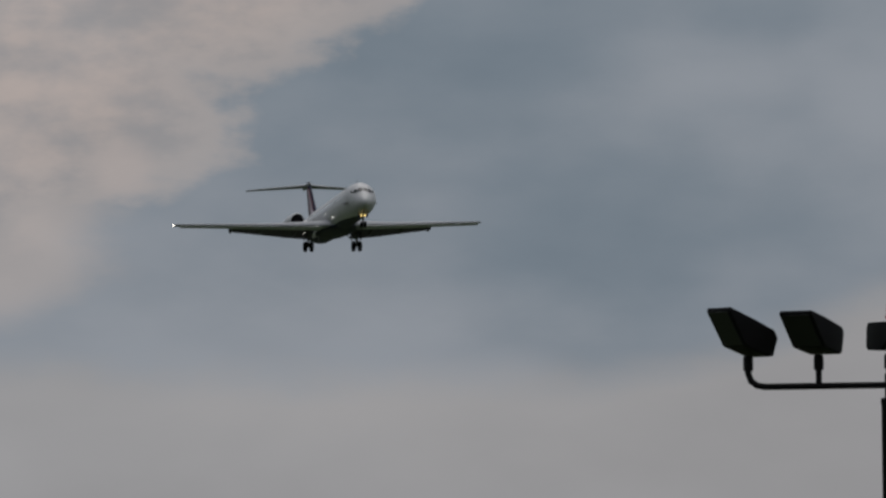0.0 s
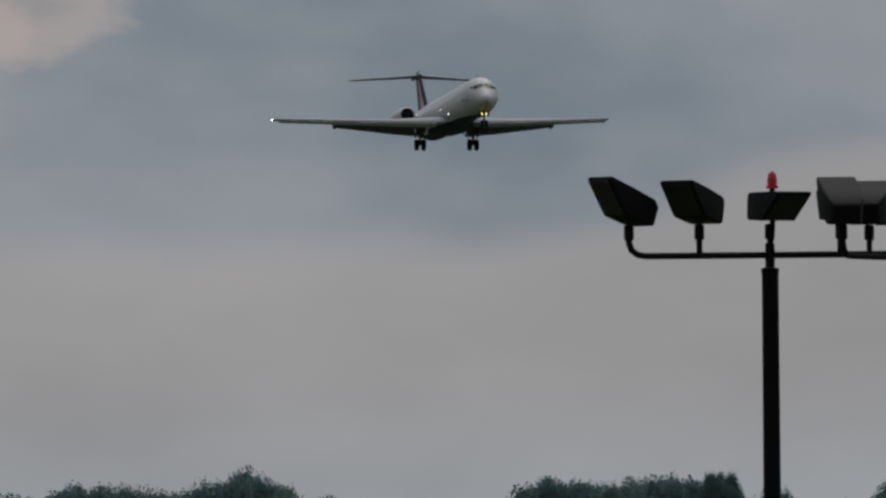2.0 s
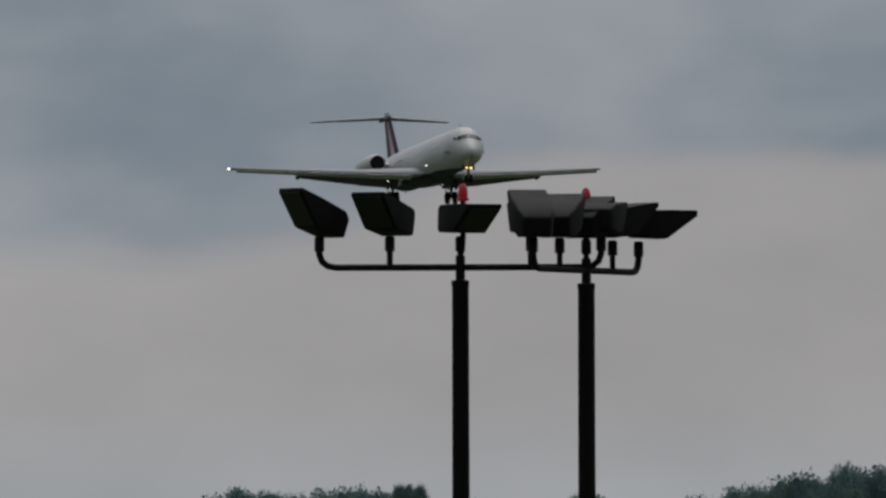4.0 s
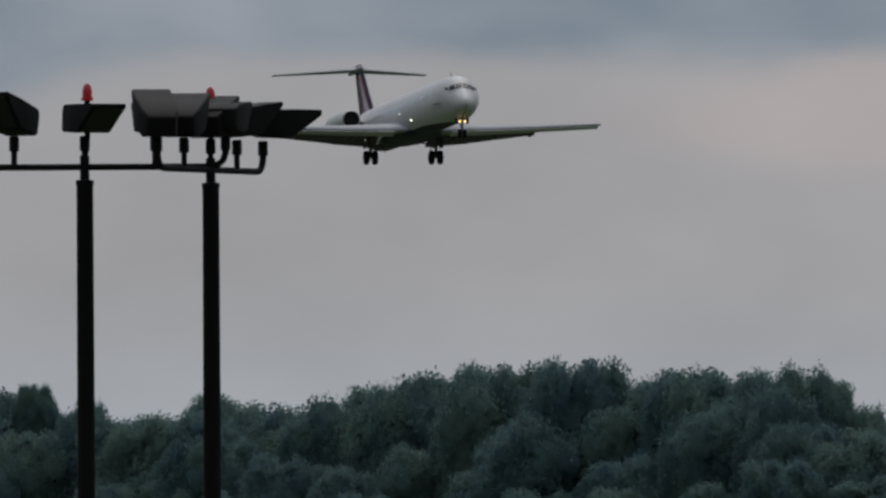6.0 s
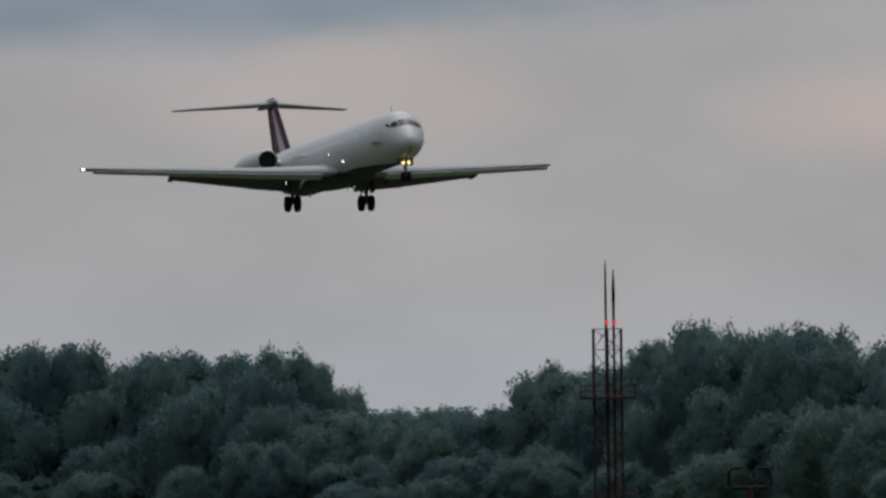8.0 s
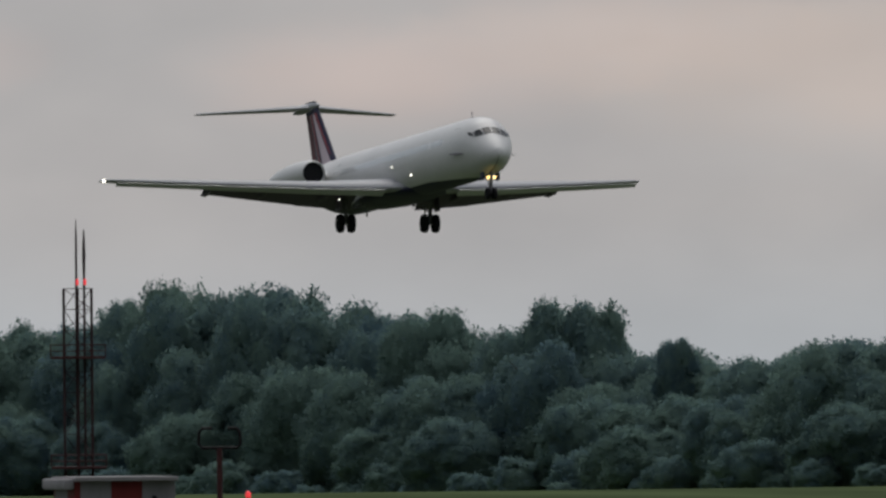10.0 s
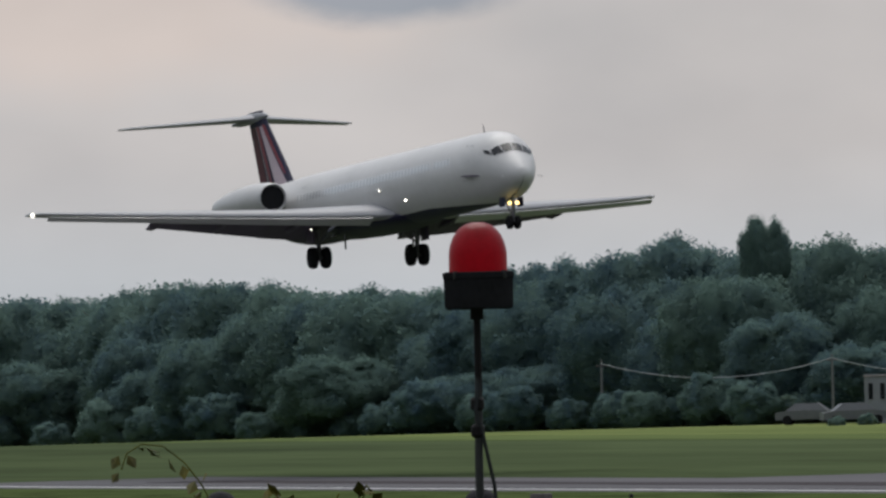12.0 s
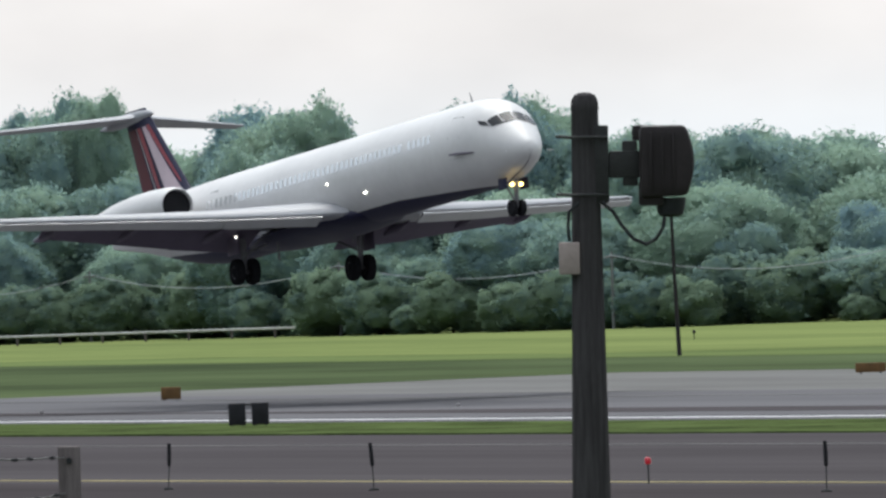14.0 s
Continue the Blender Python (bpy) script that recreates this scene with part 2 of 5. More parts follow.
M_SIGNGREY = mat("grey_sign_back", (0.09, 0.095, 0.11), 0.7, 0, 3, 0.3)
M_CARGREY = mat("grey_car_paint", (0.11, 0.115, 0.13), 0.35, 0, 3, 0.1, coat=0.4)
M_HOUSE = mat("pale_house_wall", (0.22, 0.232, 0.258), 0.8, 0, 0.8, 0.12)
M_ANNEX = mat("grey_annex_wall", (0.12, 0.128, 0.145), 0.8, 0, 0.8, 0.15)
M_TRUNK = mat("bark", (0.07, 0.055, 0.045), 0.9, 0, 3, 0.35, 0.5)


def leaf_mat(name, dark, light):
    """Leaves: matt, some light passes through; tint varies from tree to tree and from tuft to tuft."""
    mt = bpy.data.materials.new(name)
    mt.use_nodes = True
    nt = mt.node_tree
    N, L = nt.nodes, nt.links
    N.clear()
    tc, n1 = N.new("ShaderNodeTexCoord"), N.new("ShaderNodeTexNoise")
    L.new(tc.outputs["Object"], n1.inputs["Vector"])
    n1.inputs["Scale"].default_value, n1.inputs["Detail"].default_value = 5.0, 3
    g, o = N.new("ShaderNodeNewGeometry"), N.new("ShaderNodeObjectInfo")
    a = N.new("ShaderNodeMath")
    a.operation = "MULTIPLY_ADD"
    L.new(g.outputs["Random Per Island"], a.inputs[0])
    a.inputs[1].default_value = 0.28
    L.new(n1.outputs["Fac"], a.inputs[2])
    b = N.new("ShaderNodeMath")
    b.operation = "MULTIPLY_ADD"
    L.new(o.outputs["Random"], b.inputs[0])
    b.inputs[1].default_value = 0.38
    L.new(a.outputs[0], b.inputs[2])
    r = N.new("ShaderNodeValToRGB")
    r.color_ramp.elements[0].position, r.color_ramp.elements[1].position = 0.4, 1.15
    r.color_ramp.elements[0].color, r.color_ramp.elements[1].color = (*dark, 1), (*light, 1)
    L.new(b.outputs[0], r.inputs[0])
    d, t, mx, out = N.new("ShaderNodeBsdfDiffuse"), N.new("ShaderNodeBsdfTranslucent"), N.new("ShaderNodeAddShader"), N.new("ShaderNodeOutputMaterial")
    L.new(r.outputs[0], d.inputs[0]), L.new(r.outputs[0], t.inputs[0])
    L.new(d.outputs[0], mx.inputs[0]), L.new(t.outputs[0], mx.inputs[1]), L.new(mx.outputs[0], out.inputs[0])
    return mt


# bluish leaf colours: distance haze over the woods is put into the paint
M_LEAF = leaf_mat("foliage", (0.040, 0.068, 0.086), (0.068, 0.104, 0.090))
# lighter copy of the leaf colour, for the haze and brightness of the right-hand woods
M_LEAFHAZE = leaf_mat("haze_brightened_foliage", (0.080, 0.130, 0.156), (0.148, 0.205, 0.160))
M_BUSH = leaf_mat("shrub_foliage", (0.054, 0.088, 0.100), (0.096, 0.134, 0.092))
M_VINE = mat("vine_leaf", (0.045, 0.055, 0.008), 0.6, 0, 12, 0.35, second=(0.09, 0.09, 0.009), island=0.4)
M_LINEW = mat("white_road_paint", (0.55, 0.55, 0.55), 0.88, 0, 0.5, 0.25)
M_LINEY = mat("yellow_road_paint", (0.23, 0.20, 0.115), 0.88, 0, 0.5, 0.25)
M_ASPHALT = mat("grey_runway", (0.112, 0.110, 0.117), 0.85, 0, 0.05, 0.2, 0.1, stretch=(0.15, 1.5, 1))
M_TAXI = mat("grey_taxiway", (0.060, 0.055, 0.058), 0.85, 0, 0.06, 0.22, 0.1, stretch=(0.12, 1.6, 1))
M_PATCH = mat("dark_resurfacing", (0.048, 0.043, 0.045), 0.88, 0, 0.06, 0.25, 0.1, stretch=(0.12, 1.6, 1))
M_SHOULDER = mat("pale_concrete", (0.135, 0.133, 0.131), 0.85, 0, 0.08, 0.2, 0.1, stretch=(0.2, 1.2, 1))


def grass_material():
    """Mown turf: stretched drifts of yellower and darker green."""
    mt = mat("grass", (0.050, 0.067, 0.036), 0.9, 0, 0.035, 0.28, 0.0, second=(0.062, 0.081, 0.040), stretch=(0.3, 1.6, 1))
    return mt


M_GRASS = grass_material()
M_VERGE = mat("rough_grass", (0.038, 0.054, 0.022), 0.95, 0, 0.25, 0.4, second=(0.060, 0.080, 0.030), stretch=(0.6, 1.5, 1))
M_MID = mat("fading_grass", (0.078, 0.106, 0.043), 0.9, 0, 0.03, 0.25, second=(0.1, 0.128, 0.05), stretch=(0.25, 2.0, 1))
M_HAY = mat("pale_mown_grass", (0.108, 0.142, 0.054), 0.9, 0, 0.03, 0.25, second=(0.145, 0.172, 0.064), stretch=(0.25, 2.0, 1))


# ---- mesh helpers ----
def mesh_of(name, bm, material, smooth=True, angle=0.6):
    me = bpy.data.meshes.new(name)
    bmesh.ops.recalc_face_normals(bm, faces=bm.faces)
    for f in bm.faces:
        f.smooth = smooth
    if smooth:
        for e in bm.edges:
            if len(e.link_faces) == 2 and e.calc_face_angle(0) > angle:
                e.smooth = False
    bm.to_mesh(me)
    bm.free()
    for x in (material if isinstance(material, (list, tuple)) else [material]):
        me.materials.append(x)
    return me


def part(name, bm, material, parent=None, label="", smooth=True):
    ob = new(name, mesh_of(name, bm, material, smooth))
    if parent:
        ob.parent = parent
    if label:
        tagged(ob, label)
    return ob


def base(name, m, label, category, group="", kind=""):
    ob = new(name)
    ob.matrix_basis = m
    return tagged(ob, label, category, group, kind)


def block(bm, x0, x1, y0, y1, z0, z1, bevel=0.0):
    r = bmesh.ops.create_cube(bm, size=1)
    bmesh.ops.scale(bm, vec=(x1 - x0, y1 - y0, z1 - z0), verts=r["verts"])
    bmesh.ops.translate(bm, vec=((x0 + x1) / 2, (y0 + y1) / 2, (z0 + z1) / 2), verts=r["verts"])
    if bevel:
        es = list({e for v in r["verts"] for e in v.link_edges})
        bmesh.ops.bevel(bm, geom=es, offset=bevel, segments=2, affect="EDGES", profile=0.5)
    return bm


def tube(bm, pts, radii, n=8, cap=True):
    """A round tube along pts; radii one number or one a point."""
    if isinstance(radii, (int, float)):
        radii = [radii] * len(pts)
    pts = [Vector(p) for p in pts]
    rings = []
    side = None
    for i, p in enumerate(pts):
        d = (pts[min(i + 1, len(pts) - 1)] - pts[max(i - 1, 0)]).normalized()
        if side is None:
            side = d.orthogonal().normalized()
        side = (side - d * side.dot(d)).normalized()
        up = d.cross(side)
        rings.append([bm.verts.new(p + radii[i] * (side * math.cos(2 * math.pi * k / n) + up * math.sin(2 * math.pi * k / n))) for k in range(n)])
    for a, b in zip(rings, rings[1:]):
        for k in range(n):
            bm.faces.new((a[k], a[(k + 1) % n], b[(k + 1) % n], b[k]))
    if cap:
        bm.faces.new(rings[0][::-1]), bm.faces.new(rings[-1])
    return bm


def lathe(bm, prof, n=24, axis="z", centre=(0, 0, 0)):
    """Turns a profile of (radius, height) round an axis."""
    rings = []
    for r, h in prof:
        ring = []
        for k in range(n):
            a = 2 * math.pi * k / n
            c, s = r * math.cos(a), r * math.sin(a)
            v = {"z": (c, s, h), "x": (h, c, s), "y": (c, h, s)}[axis]
            ring.append(bm.verts.new(Vector(v) + Vector(centre)))
        rings.append(ring)
    for a, b in zip(rings, rings[1:]):
        for k in range(n):
            bm.faces.new((a[k], a[(k + 1) % n], b[(k + 1) % n], b[k]))
    if prof[0][0] > 1e-4:
        bm.faces.new(rings[0][::-1])
    if prof[-1][0] > 1e-4:
        bm.faces.new(rings[-1])
    bmesh.ops.remove_doubles(bm, verts=bm.verts, dist=1e-5)
    return bm


def foil(bm, sections, n=12):
    """A lifting surface through sections (leading x, chord, thickness, y, z, twist degrees)."""
    rings = []
    for lx, chord, th, y, z, tw in sections:
        ring = []
        prof = [(0.5 * (1 - math.cos(math.pi * k / n))) for k in range(n + 1)]
        def t(u):
            return 5 * th * (0.2969 * math.sqrt(u) - 0.126 * u - 0.3516 * u * u + 0.2843 * u ** 3 - 0.1015 * u ** 4)
        pts = [(u, t(u) + 0.03 * math.sin(math.pi * u)) for u in prof] + [(u, -t(u) * 0.8 + 0.03 * math.sin(math.pi * u)) for u in prof[-2:0:-1]]
        ca, sa = math.cos(radians(tw)), math.sin(radians(tw))
        for u, w in pts:
            px, pz = -u * chord, w * chord
            ring.append((lx + px * ca - pz * sa, y, z + px * sa + pz * ca))
        rings.append([bm.verts.new(p) for p in ring])
    m = len(rings[0])
    for a, b in zip(rings, rings[1:]):
        for k in range(m):
            bm.faces.new((a[k], a[(k + 1) % m], b[(k + 1) % m], b[k]))
    bm.faces.new(rings[0][::-1]), bm.faces.new(rings[-1])
    return bm


# ---- ground ----
def smooth01(x):
    x = min(1, max(0, x))
    return x * x * (3 - 2 * x)


def ground_z(x, y):
    r = math.hypot(x, y)
    knots = [(0, 5.7), (15, 5.7), (65, 4.7), (150, 3.1), (300, 0.55), (345, 0.0), (9e9, 0.0)]
    for (r0, z0), (r1, z1) in zip(knots, knots[1:]):
        if r0 <= r <= r1:
            z = z0 + (z1 - z0) * (r - r0) / (r1 - r0)
            break
    z -= 4.8 * smooth01((-x - 930) / 430)
    return z


def make_ground():
    xs = [-4800, -3600, -2800, -2300, -1900] + list(range(-1700, -300, 25)) + list(range(-300, 60, 6)) + [80, 120, 200, 400, 900, 2000, 4800]
    ys = [-4800, -2500, -1200, -600, -300, -150, -90] + list(range(-60, 340, 6)) + list(range(345, 700, 25)) + [760, 900, 1200, 1800, 2800, 4800]
    verts = [(x, y, ground_z(x, y)) for x in xs for y in ys]
    n = len(ys)
    faces = [(i * n + j, (i + 1) * n + j, (i + 1) * n + j + 1, i * n + j + 1) for i in range(len(xs) - 1) for j in range(n - 1)]
    me = bpy.data.meshes.new("ground")
    me.from_pydata(verts, [], faces)
    me.materials.append(M_GRASS)
    for f in me.polygons:
        f.use_smooth = True
    tagged(new("ground", me), "grassy airfield ground falling from a low bank", "ground", kind="structure")


make_ground()


def strip(name, x0, x1, y0, y1, z, material, label, cat, step=30, wob=0.0, kind="structure"):
    """A long slab parallel to the runway, a few centimetres proud of the ground, with a wavering edge."""
    bm = bmesh.new()
    cols = []
    k = max(1, int((x1 - x0) / step))
    for i in range(k + 1):
        x = x0 + (x1 - x0) * i / k
        w0 = wob * noise.noise((x * 0.03, y0, 0.0))
        w1 = wob * noise.noise((x * 0.03, y1, 4.0))
        g = ground_z(x, (y0 + y1) / 2)
        cols.append([bm.verts.new((x, y0 + w0, g - 0.3)), bm.verts.new((x, y0 + w0, g + z)), bm.verts.new((x, y1 + w1, g + z)), bm.verts.new((x, y1 + w1, g - 0.3))])
    for a, b in zip(cols, cols[1:]):
        for q in range(3):
            bm.faces.new((a[q], a[q + 1], b[q + 1], b[q]))
    ob = part(name, bm, material, smooth=False)
    return tagged(ob, label, cat, kind=kind)


strip("runway", -720, 900, 221.0, 241.0, 0.03, M_ASPHALT, "wide grey asphalt runway with worn surface", "runway")
strip("runway_far_side", -646, 900, 241.0, 256.5, 0.03, M_ASPHALT, "far side of the grey asphalt runway, ending at grass", "runway")
strip("taxiway", -760, 900, 118, 208, 0.03, M_TAXI, "grey-brown asphalt taxiway beside the runway", "taxiway")
strip("runway_edge_line", -720, 900, 223.7, 224.4, 0.045, M_LINEW, "white painted runway edge line", "road marking")
strip("runway_edge_line", -645, 900, 249.6, 250.2, 0.045, M_SHOULDER, "worn pale runway edge line", "road marking")
strip("runway_rubber_streak", -700, 900, 231, 235, 0.04, M_TAXI, "dark tyre-rubber streak along the runway", "road marking", wob=2.5)
strip("taxiway_centre_line", -760, 900, 170.7, 171.3, 0.045, M_LINEY, "yellow painted taxiway line", "road marking")
strip("taxiway_repair_band", -760, 900, 158, 169, 0.036, M_PATCH, "darker resurfaced band along the taxiway", "pavement", wob=0.5)
strip("taxiway_edge_line", -760, 900, 198.3, 198.7, 0.045, M_SHOULDER, "faint pale taxiway edge line", "road marking")
strip("taxiway_seam_line", -760, 900, 155.0, 155.4, 0.045, M_SHOULDER, "faint pale seam along the taxiway", "road marking")
strip("taxiway_shoulder", -628, 900, 257.2, 287, 0.02, M_SHOULDER, "pale concrete shoulder along the runway", "pavement", wob=2)
strip("grass_verge", -760, 900, 208.3, 220.6, 0.07, M_VERGE, "rough unmown grass verge between runway and taxiway", "grass", step=2, wob=1.2)
strip("mown_margin", -1500, 600, 317, 333, 0.012, M_MID, "half-faded mown grass margin", "grass", wob=6)
strip("mown_strip", -1500, 600, 330, 420, 0.02, M_HAY, "paler mown grass in front of the woods", "grass", wob=8)


# ---- the airliner ----
FUSE = [(-0.92, 0.03, 0.03, -0.62), (-1.02, 0.28, 0.27, -0.60), (-1.24, 0.49, 0.46, -0.58), (-1.6, 0.75, 0.71, -0.52), (-2.15, 1.02, 1.01, -0.38), (-2.7, 1.24, 1.30, -0.23),
        (-3.3, 1.44, 1.59, -0.09), (-4.3, 1.57, 1.73, -0.02), (-5.6, 1.65, 1.78, 0), (-7.5, 1.67, 1.79, 0), (-12, 1.67, 1.79, 0), (-18, 1.67, 1.79, 0), (-24, 1.67, 1.79, 0),
        (-29, 1.67, 1.79, 0), (-32, 1.63, 1.76, 0.02), (-35, 1.45, 1.58, 0.16), (-38, 1.12, 1.28, 0.40), (-41, 0.66, 0.95, 0.62), (-43.3, 0.24, 0.72, 0.72), (-44.6, 0.06, 0.55, 0.76)]


FUSE = [(x, w, h, c + 0.12) for x, w, h, c in FUSE]


def fuse_at(x):
    for a, b in zip(FUSE, FUSE[1:]):
        if b[0] <= x <= a[0]:
            t = (a[0] - x) / (a[0] - b[0])
            return tuple(a[k] + (b[k] - a[k]) * t for k in (1, 2, 3))
    return FUSE[-1][1:]


def hull_point(x, ang, proud=0.0):
    """Point on the skin: ang in degrees from straight up towards the right side (-y)."""
    w, h, c = fuse_at(x)
    s, k = math.sin(radians(ang)), math.cos(radians(ang))
    return Vector((x, -(w + proud) * s, c + (h + proud) * k))


def smooth_fuse():
    """Hull stations refined so that the nose is round."""
    out = []
    for i, (a, b) in enumerate(zip(FUSE, FUSE[1:])):
        p0, p3 = FUSE[max(i - 1, 0)], FUSE[min(i + 2, len(FUSE) - 1)]
        k = 3 if i < 9 or i > 13 else 2
        for q in range(k):
            t = q / k
            row = []
            for c in range(4):
                m0 = (b[c] - p0[c]) * 0.5 * ((a[0] - b[0]) / max(1e-6, (p0[0] - b[0]))) * 2 if i else (b[c] - a[c])
                m1 = (p3[c] - a[c]) * 0.5 * ((a[0] - b[0]) / max(1e-6, (a[0] - p3[0]))) * 2
                h = (2 * t ** 3 - 3 * t ** 2 + 1) * a[c] + (t ** 3 - 2 * t ** 2 + t) * m0 + (-2 * t ** 3 + 3 * t ** 2) * b[c] + (t ** 3 - t ** 2) * m1
                row.append(h if c else a[0] + (b[0] - a[0]) * t)
            out.append(tuple(row))
    return out + [FUSE[-1]]


def build_airliner():
    ship = base("airliner", pose(-1536.6, 244.5, 56.3), "white twin-engined T-tailed airliner with navy belly, wheels down", "aeroplane")
    # hull, with the navy belly line along a row of edges
    bm = bmesh.new()
    rings = []
    for x, w, h, c in smooth_fuse():
        lim = -1.29 - max(0.0, x + 12) * 0.042 if x > -30 else -1.29 + (-30 - x) * 0.07
        ab = math.degrees(math.acos(max(-0.9995, min(0.9, (lim - c) / h))))
        half = [ab * k / 14 for k in range(15)] + [ab + (180 - ab) * k / 6 for k in range(1, 7)]
        angs = half + [360 - a for a in half[-2:0:-1]]
        rings.append([bm.verts.new((x, -w * math.sin(radians(a)), c + h * math.cos(radians(a)))) for a in angs])
    n = len(rings[0])
    for ra, rb in zip(rings, rings[1:]):
        for k in range(n):
            f = bm.faces.new((ra[k], ra[(k + 1) % n], rb[(k + 1) % n], rb[k]))
            f.material_index = 1 if 14 <= k < n - 14 else 0
    bm.faces.new(rings[0]), bm.faces.new(rings[-1][::-1])
    part("fuselage", bm, [M_WHITE, M_NAVY], ship, "white fuselage with dark navy belly")
    # belly fairing under the wing
    bm = bmesh.new()
    prof = [(-15.2, 0.3, 0.1), (-16.4, 1.2, 0.28), (-18, 1.75, 0.36), (-21, 1.95, 0.40), (-24, 1.9, 0.40), (-26.5, 1.5, 0.34), (-29, 0.5, 0.1)]
    rr = [[bm.verts.new((x, w * math.sin(a), -1.32 - (h if math.cos(a) > 0 else 0.25) * math.cos(a) * 1.25)) for a in [2 * math.pi * k / 20 for k in range(20)]] for x, w, h in prof]
    for a, b in zip(rr, rr[1:]):
        for k in range(20):
            bm.faces.new((a[k], a[(k + 1) % 20], b[(k + 1) % 20], b[k]))
    bm.faces.new(rr[0]), bm.faces.new(rr[-1][::-1])
    part("belly_fairing", bm, M_NAVY, ship, "dark navy wing fairing")
    for sd in (-1, 1):
        # wing
        bm = bmesh.new()
        foil(bm, [(-16.6, 8.2, 0.125, sd * 1.2, -1.22, -1), (-17.1, 7.6, 0.12, sd * 1.75, -1.19, -1), (-19.7, 5.3, 0.115, sd * 5.4, -0.93, 0), (-23.2, 3.3, 0.11, sd * 11.2, -0.47, 1), (-27.3, 1.5, 0.10, sd * 15.9, 0.02, 2), (-27.9, 0.9, 0.06, sd * 16.15, 0.04, 2)])
        wing = part("wing", bm, M_WING, ship, "grey metal swept wing")
        # slats along the leading edge, drooped
        for y0, y1 in ((2.2, 5.38), (5.4, 8.68), (8.7, 12.18), (12.2, 15.7)):
            def le(y):
                xs = [(1.75, -17.1, -1.19), (5.4, -19.7, -0.93), (11.2, -23.2, -0.47), (16.2, -27.4, 0.02)]
                for p, q in zip(xs, xs[1:]):
                    if p[0] <= y <= q[0]:
                        t = (y - p[0]) / (q[0] - p[0])
                        return p[1] + (q[1] - p[1]) * t, p[2] + (q[2] - p[2]) * t
                return xs[-1][1:]
            bm = bmesh.new()
            secs = []
            for y in (y0, y1):
                lx, lz = le(y)
                ch = 0.85 - 0.025 * y
                secs.append((lx + 0.42, ch, 0.16, sd * y, lz - 0.16, 24))
            foil(bm, secs, 8)
            part("slat", bm, M_METAL, wing, "bare metal leading-edge slat")
        # flaps, lowered
        for y0, y1, c0, c1 in ((2.0, 5.3, 2.3, 2.0), (5.22, 10.65, 1.95, 1.25)):
            def te(y):
                return (-24.35 - 0.06 * (y - 2), -1.06 + 0.045 * (y - 2)) if y <= 5.4 else (-24.65 - (y - 5.4) * 0.24, -0.91 + 0.083 * (y - 5.4))
            bm = bmesh.new()
            foil(bm, [(te(y0)[0] + 0.5, c0, 0.12, sd * y0, te(y0)[1] + 0.06, 21), (te(y1)[0] + 0.5, c1, 0.12, sd * y1, te(y1)[1] + 0.06, 21)], 8)
            part("flap", bm, M_FLAP, wing, "grey lowered trailing-edge flap")
        for y in (4.0, 7.4, 10.4):
            bm = bmesh.new()
            x0 = -21.5 - y * 0.28
            tube(bm, [(x0, sd * y, -1.35 + y * .07), (x0 - 1.2, sd * y, -1.50 + y * .07), (x0 - 2.4, sd * y, -1.56 + y * .07), (x0 - 3.2, sd * y, -1.58 + y * .07)], [0.03, 0.15, 0.17, 0.04], 8)
            part("flap_hinge", bm, M_FLAP, wing)
        bm = bmesh.new()
        tube(bm, [(-27.6, sd * 16.12, 0.03), (-28.3, sd * 16.2, 0.04), (-29.1, sd * 16.12, 0.07)], [0.05, 0.09, 0.03], 8)
        part("wing_tip", bm, M_METAL, wing)
        if sd < 0:
            bm = bmesh.new()
            lathe(bm, [(0.0, 0.10), (0.05, 0.07), (0.09, 0.0), (0.07, -0.06), (0, -0.07)], 12, "x", (-27.5, -16.25, -0.02))
            part("tip_light", bm, M_LAMPW, wing, "lit white wing-tip lamp")
        # engine pod and stub
        bm = bmesh.new()
        lathe(bm, [(0.62, -31.4), (0.63, -30.85), (0.68, -30.72), (0.74, -30.85), (0.81, -31.5), (0.87, -33), (0.86, -35), (0.76, -37), (0.62, -38.2), (0.55, -38.9), (0.51, -38.9), (0.45, -38.0)], 28, "x", (0, sd * 2.72, 0.73))
        pod = part("engine_pod", bm, M_WHITE, ship, "white rear engine pod")
        bm = bmesh.new()
        lathe(bm, [(0.628, -30.95), (0.618, -31.9), (0.0, -31.92)], 24, "x", (0, sd * 2.72, 0.73))
        part("intake", bm, M_DARK, pod, "dark engine intake")
        bm = bmesh.new()
        lathe(bm, [(0.0, -31.15), (0.1, -31.3), (0.2, -31.6), (0.22, -31.9)], 16, "x", (0, sd * 2.72, 0.73))
        part("spinner", bm, M_GEAR, pod)
        bm = bmesh.new()
        foil(bm, [(-32.2, 4.4, 0.09, sd * 1.2, 0.73, 0), (-32.4, 4.0, 0.08, sd * 2.0, 0.73, 0)], 8)
        part("pylon", bm, M_WHITE, pod)
        # tailplane
        bm = bmesh.new()
        foil(bm, [(-40.35, 3.5, 0.09, 0, 5.42, 0), (-40.8, 3.15, 0.09, sd * 0.6, 5.38, 0), (-43.75, 1.35, 0.08, sd * 5.95, 5.26, 0), (-44.1, 0.9, 0.06, sd * 6.1, 5.26, 0)])
        part("tailplane", bm, M_WING, ship, "grey metal tailplane")
        # main gear
        leg = bmesh.new()
        tube(leg, [(-24.5, sd * 2.62, -1.35), (-24.55, sd * 2.55, -2.1), (-24.6, sd * 2.54, -2.70)], [0.15, 0.12, 0.09], 10)
        tube(leg, [(-23.6, sd * 2.2, -1.5), (-24.55, sd * 2.52, -2.1)], 0.05, 6)
        tube(leg, [(-24.5, sd * 1.5, -1.6), (-24.55, sd * 2.5, -2.0)], 0.06, 6)
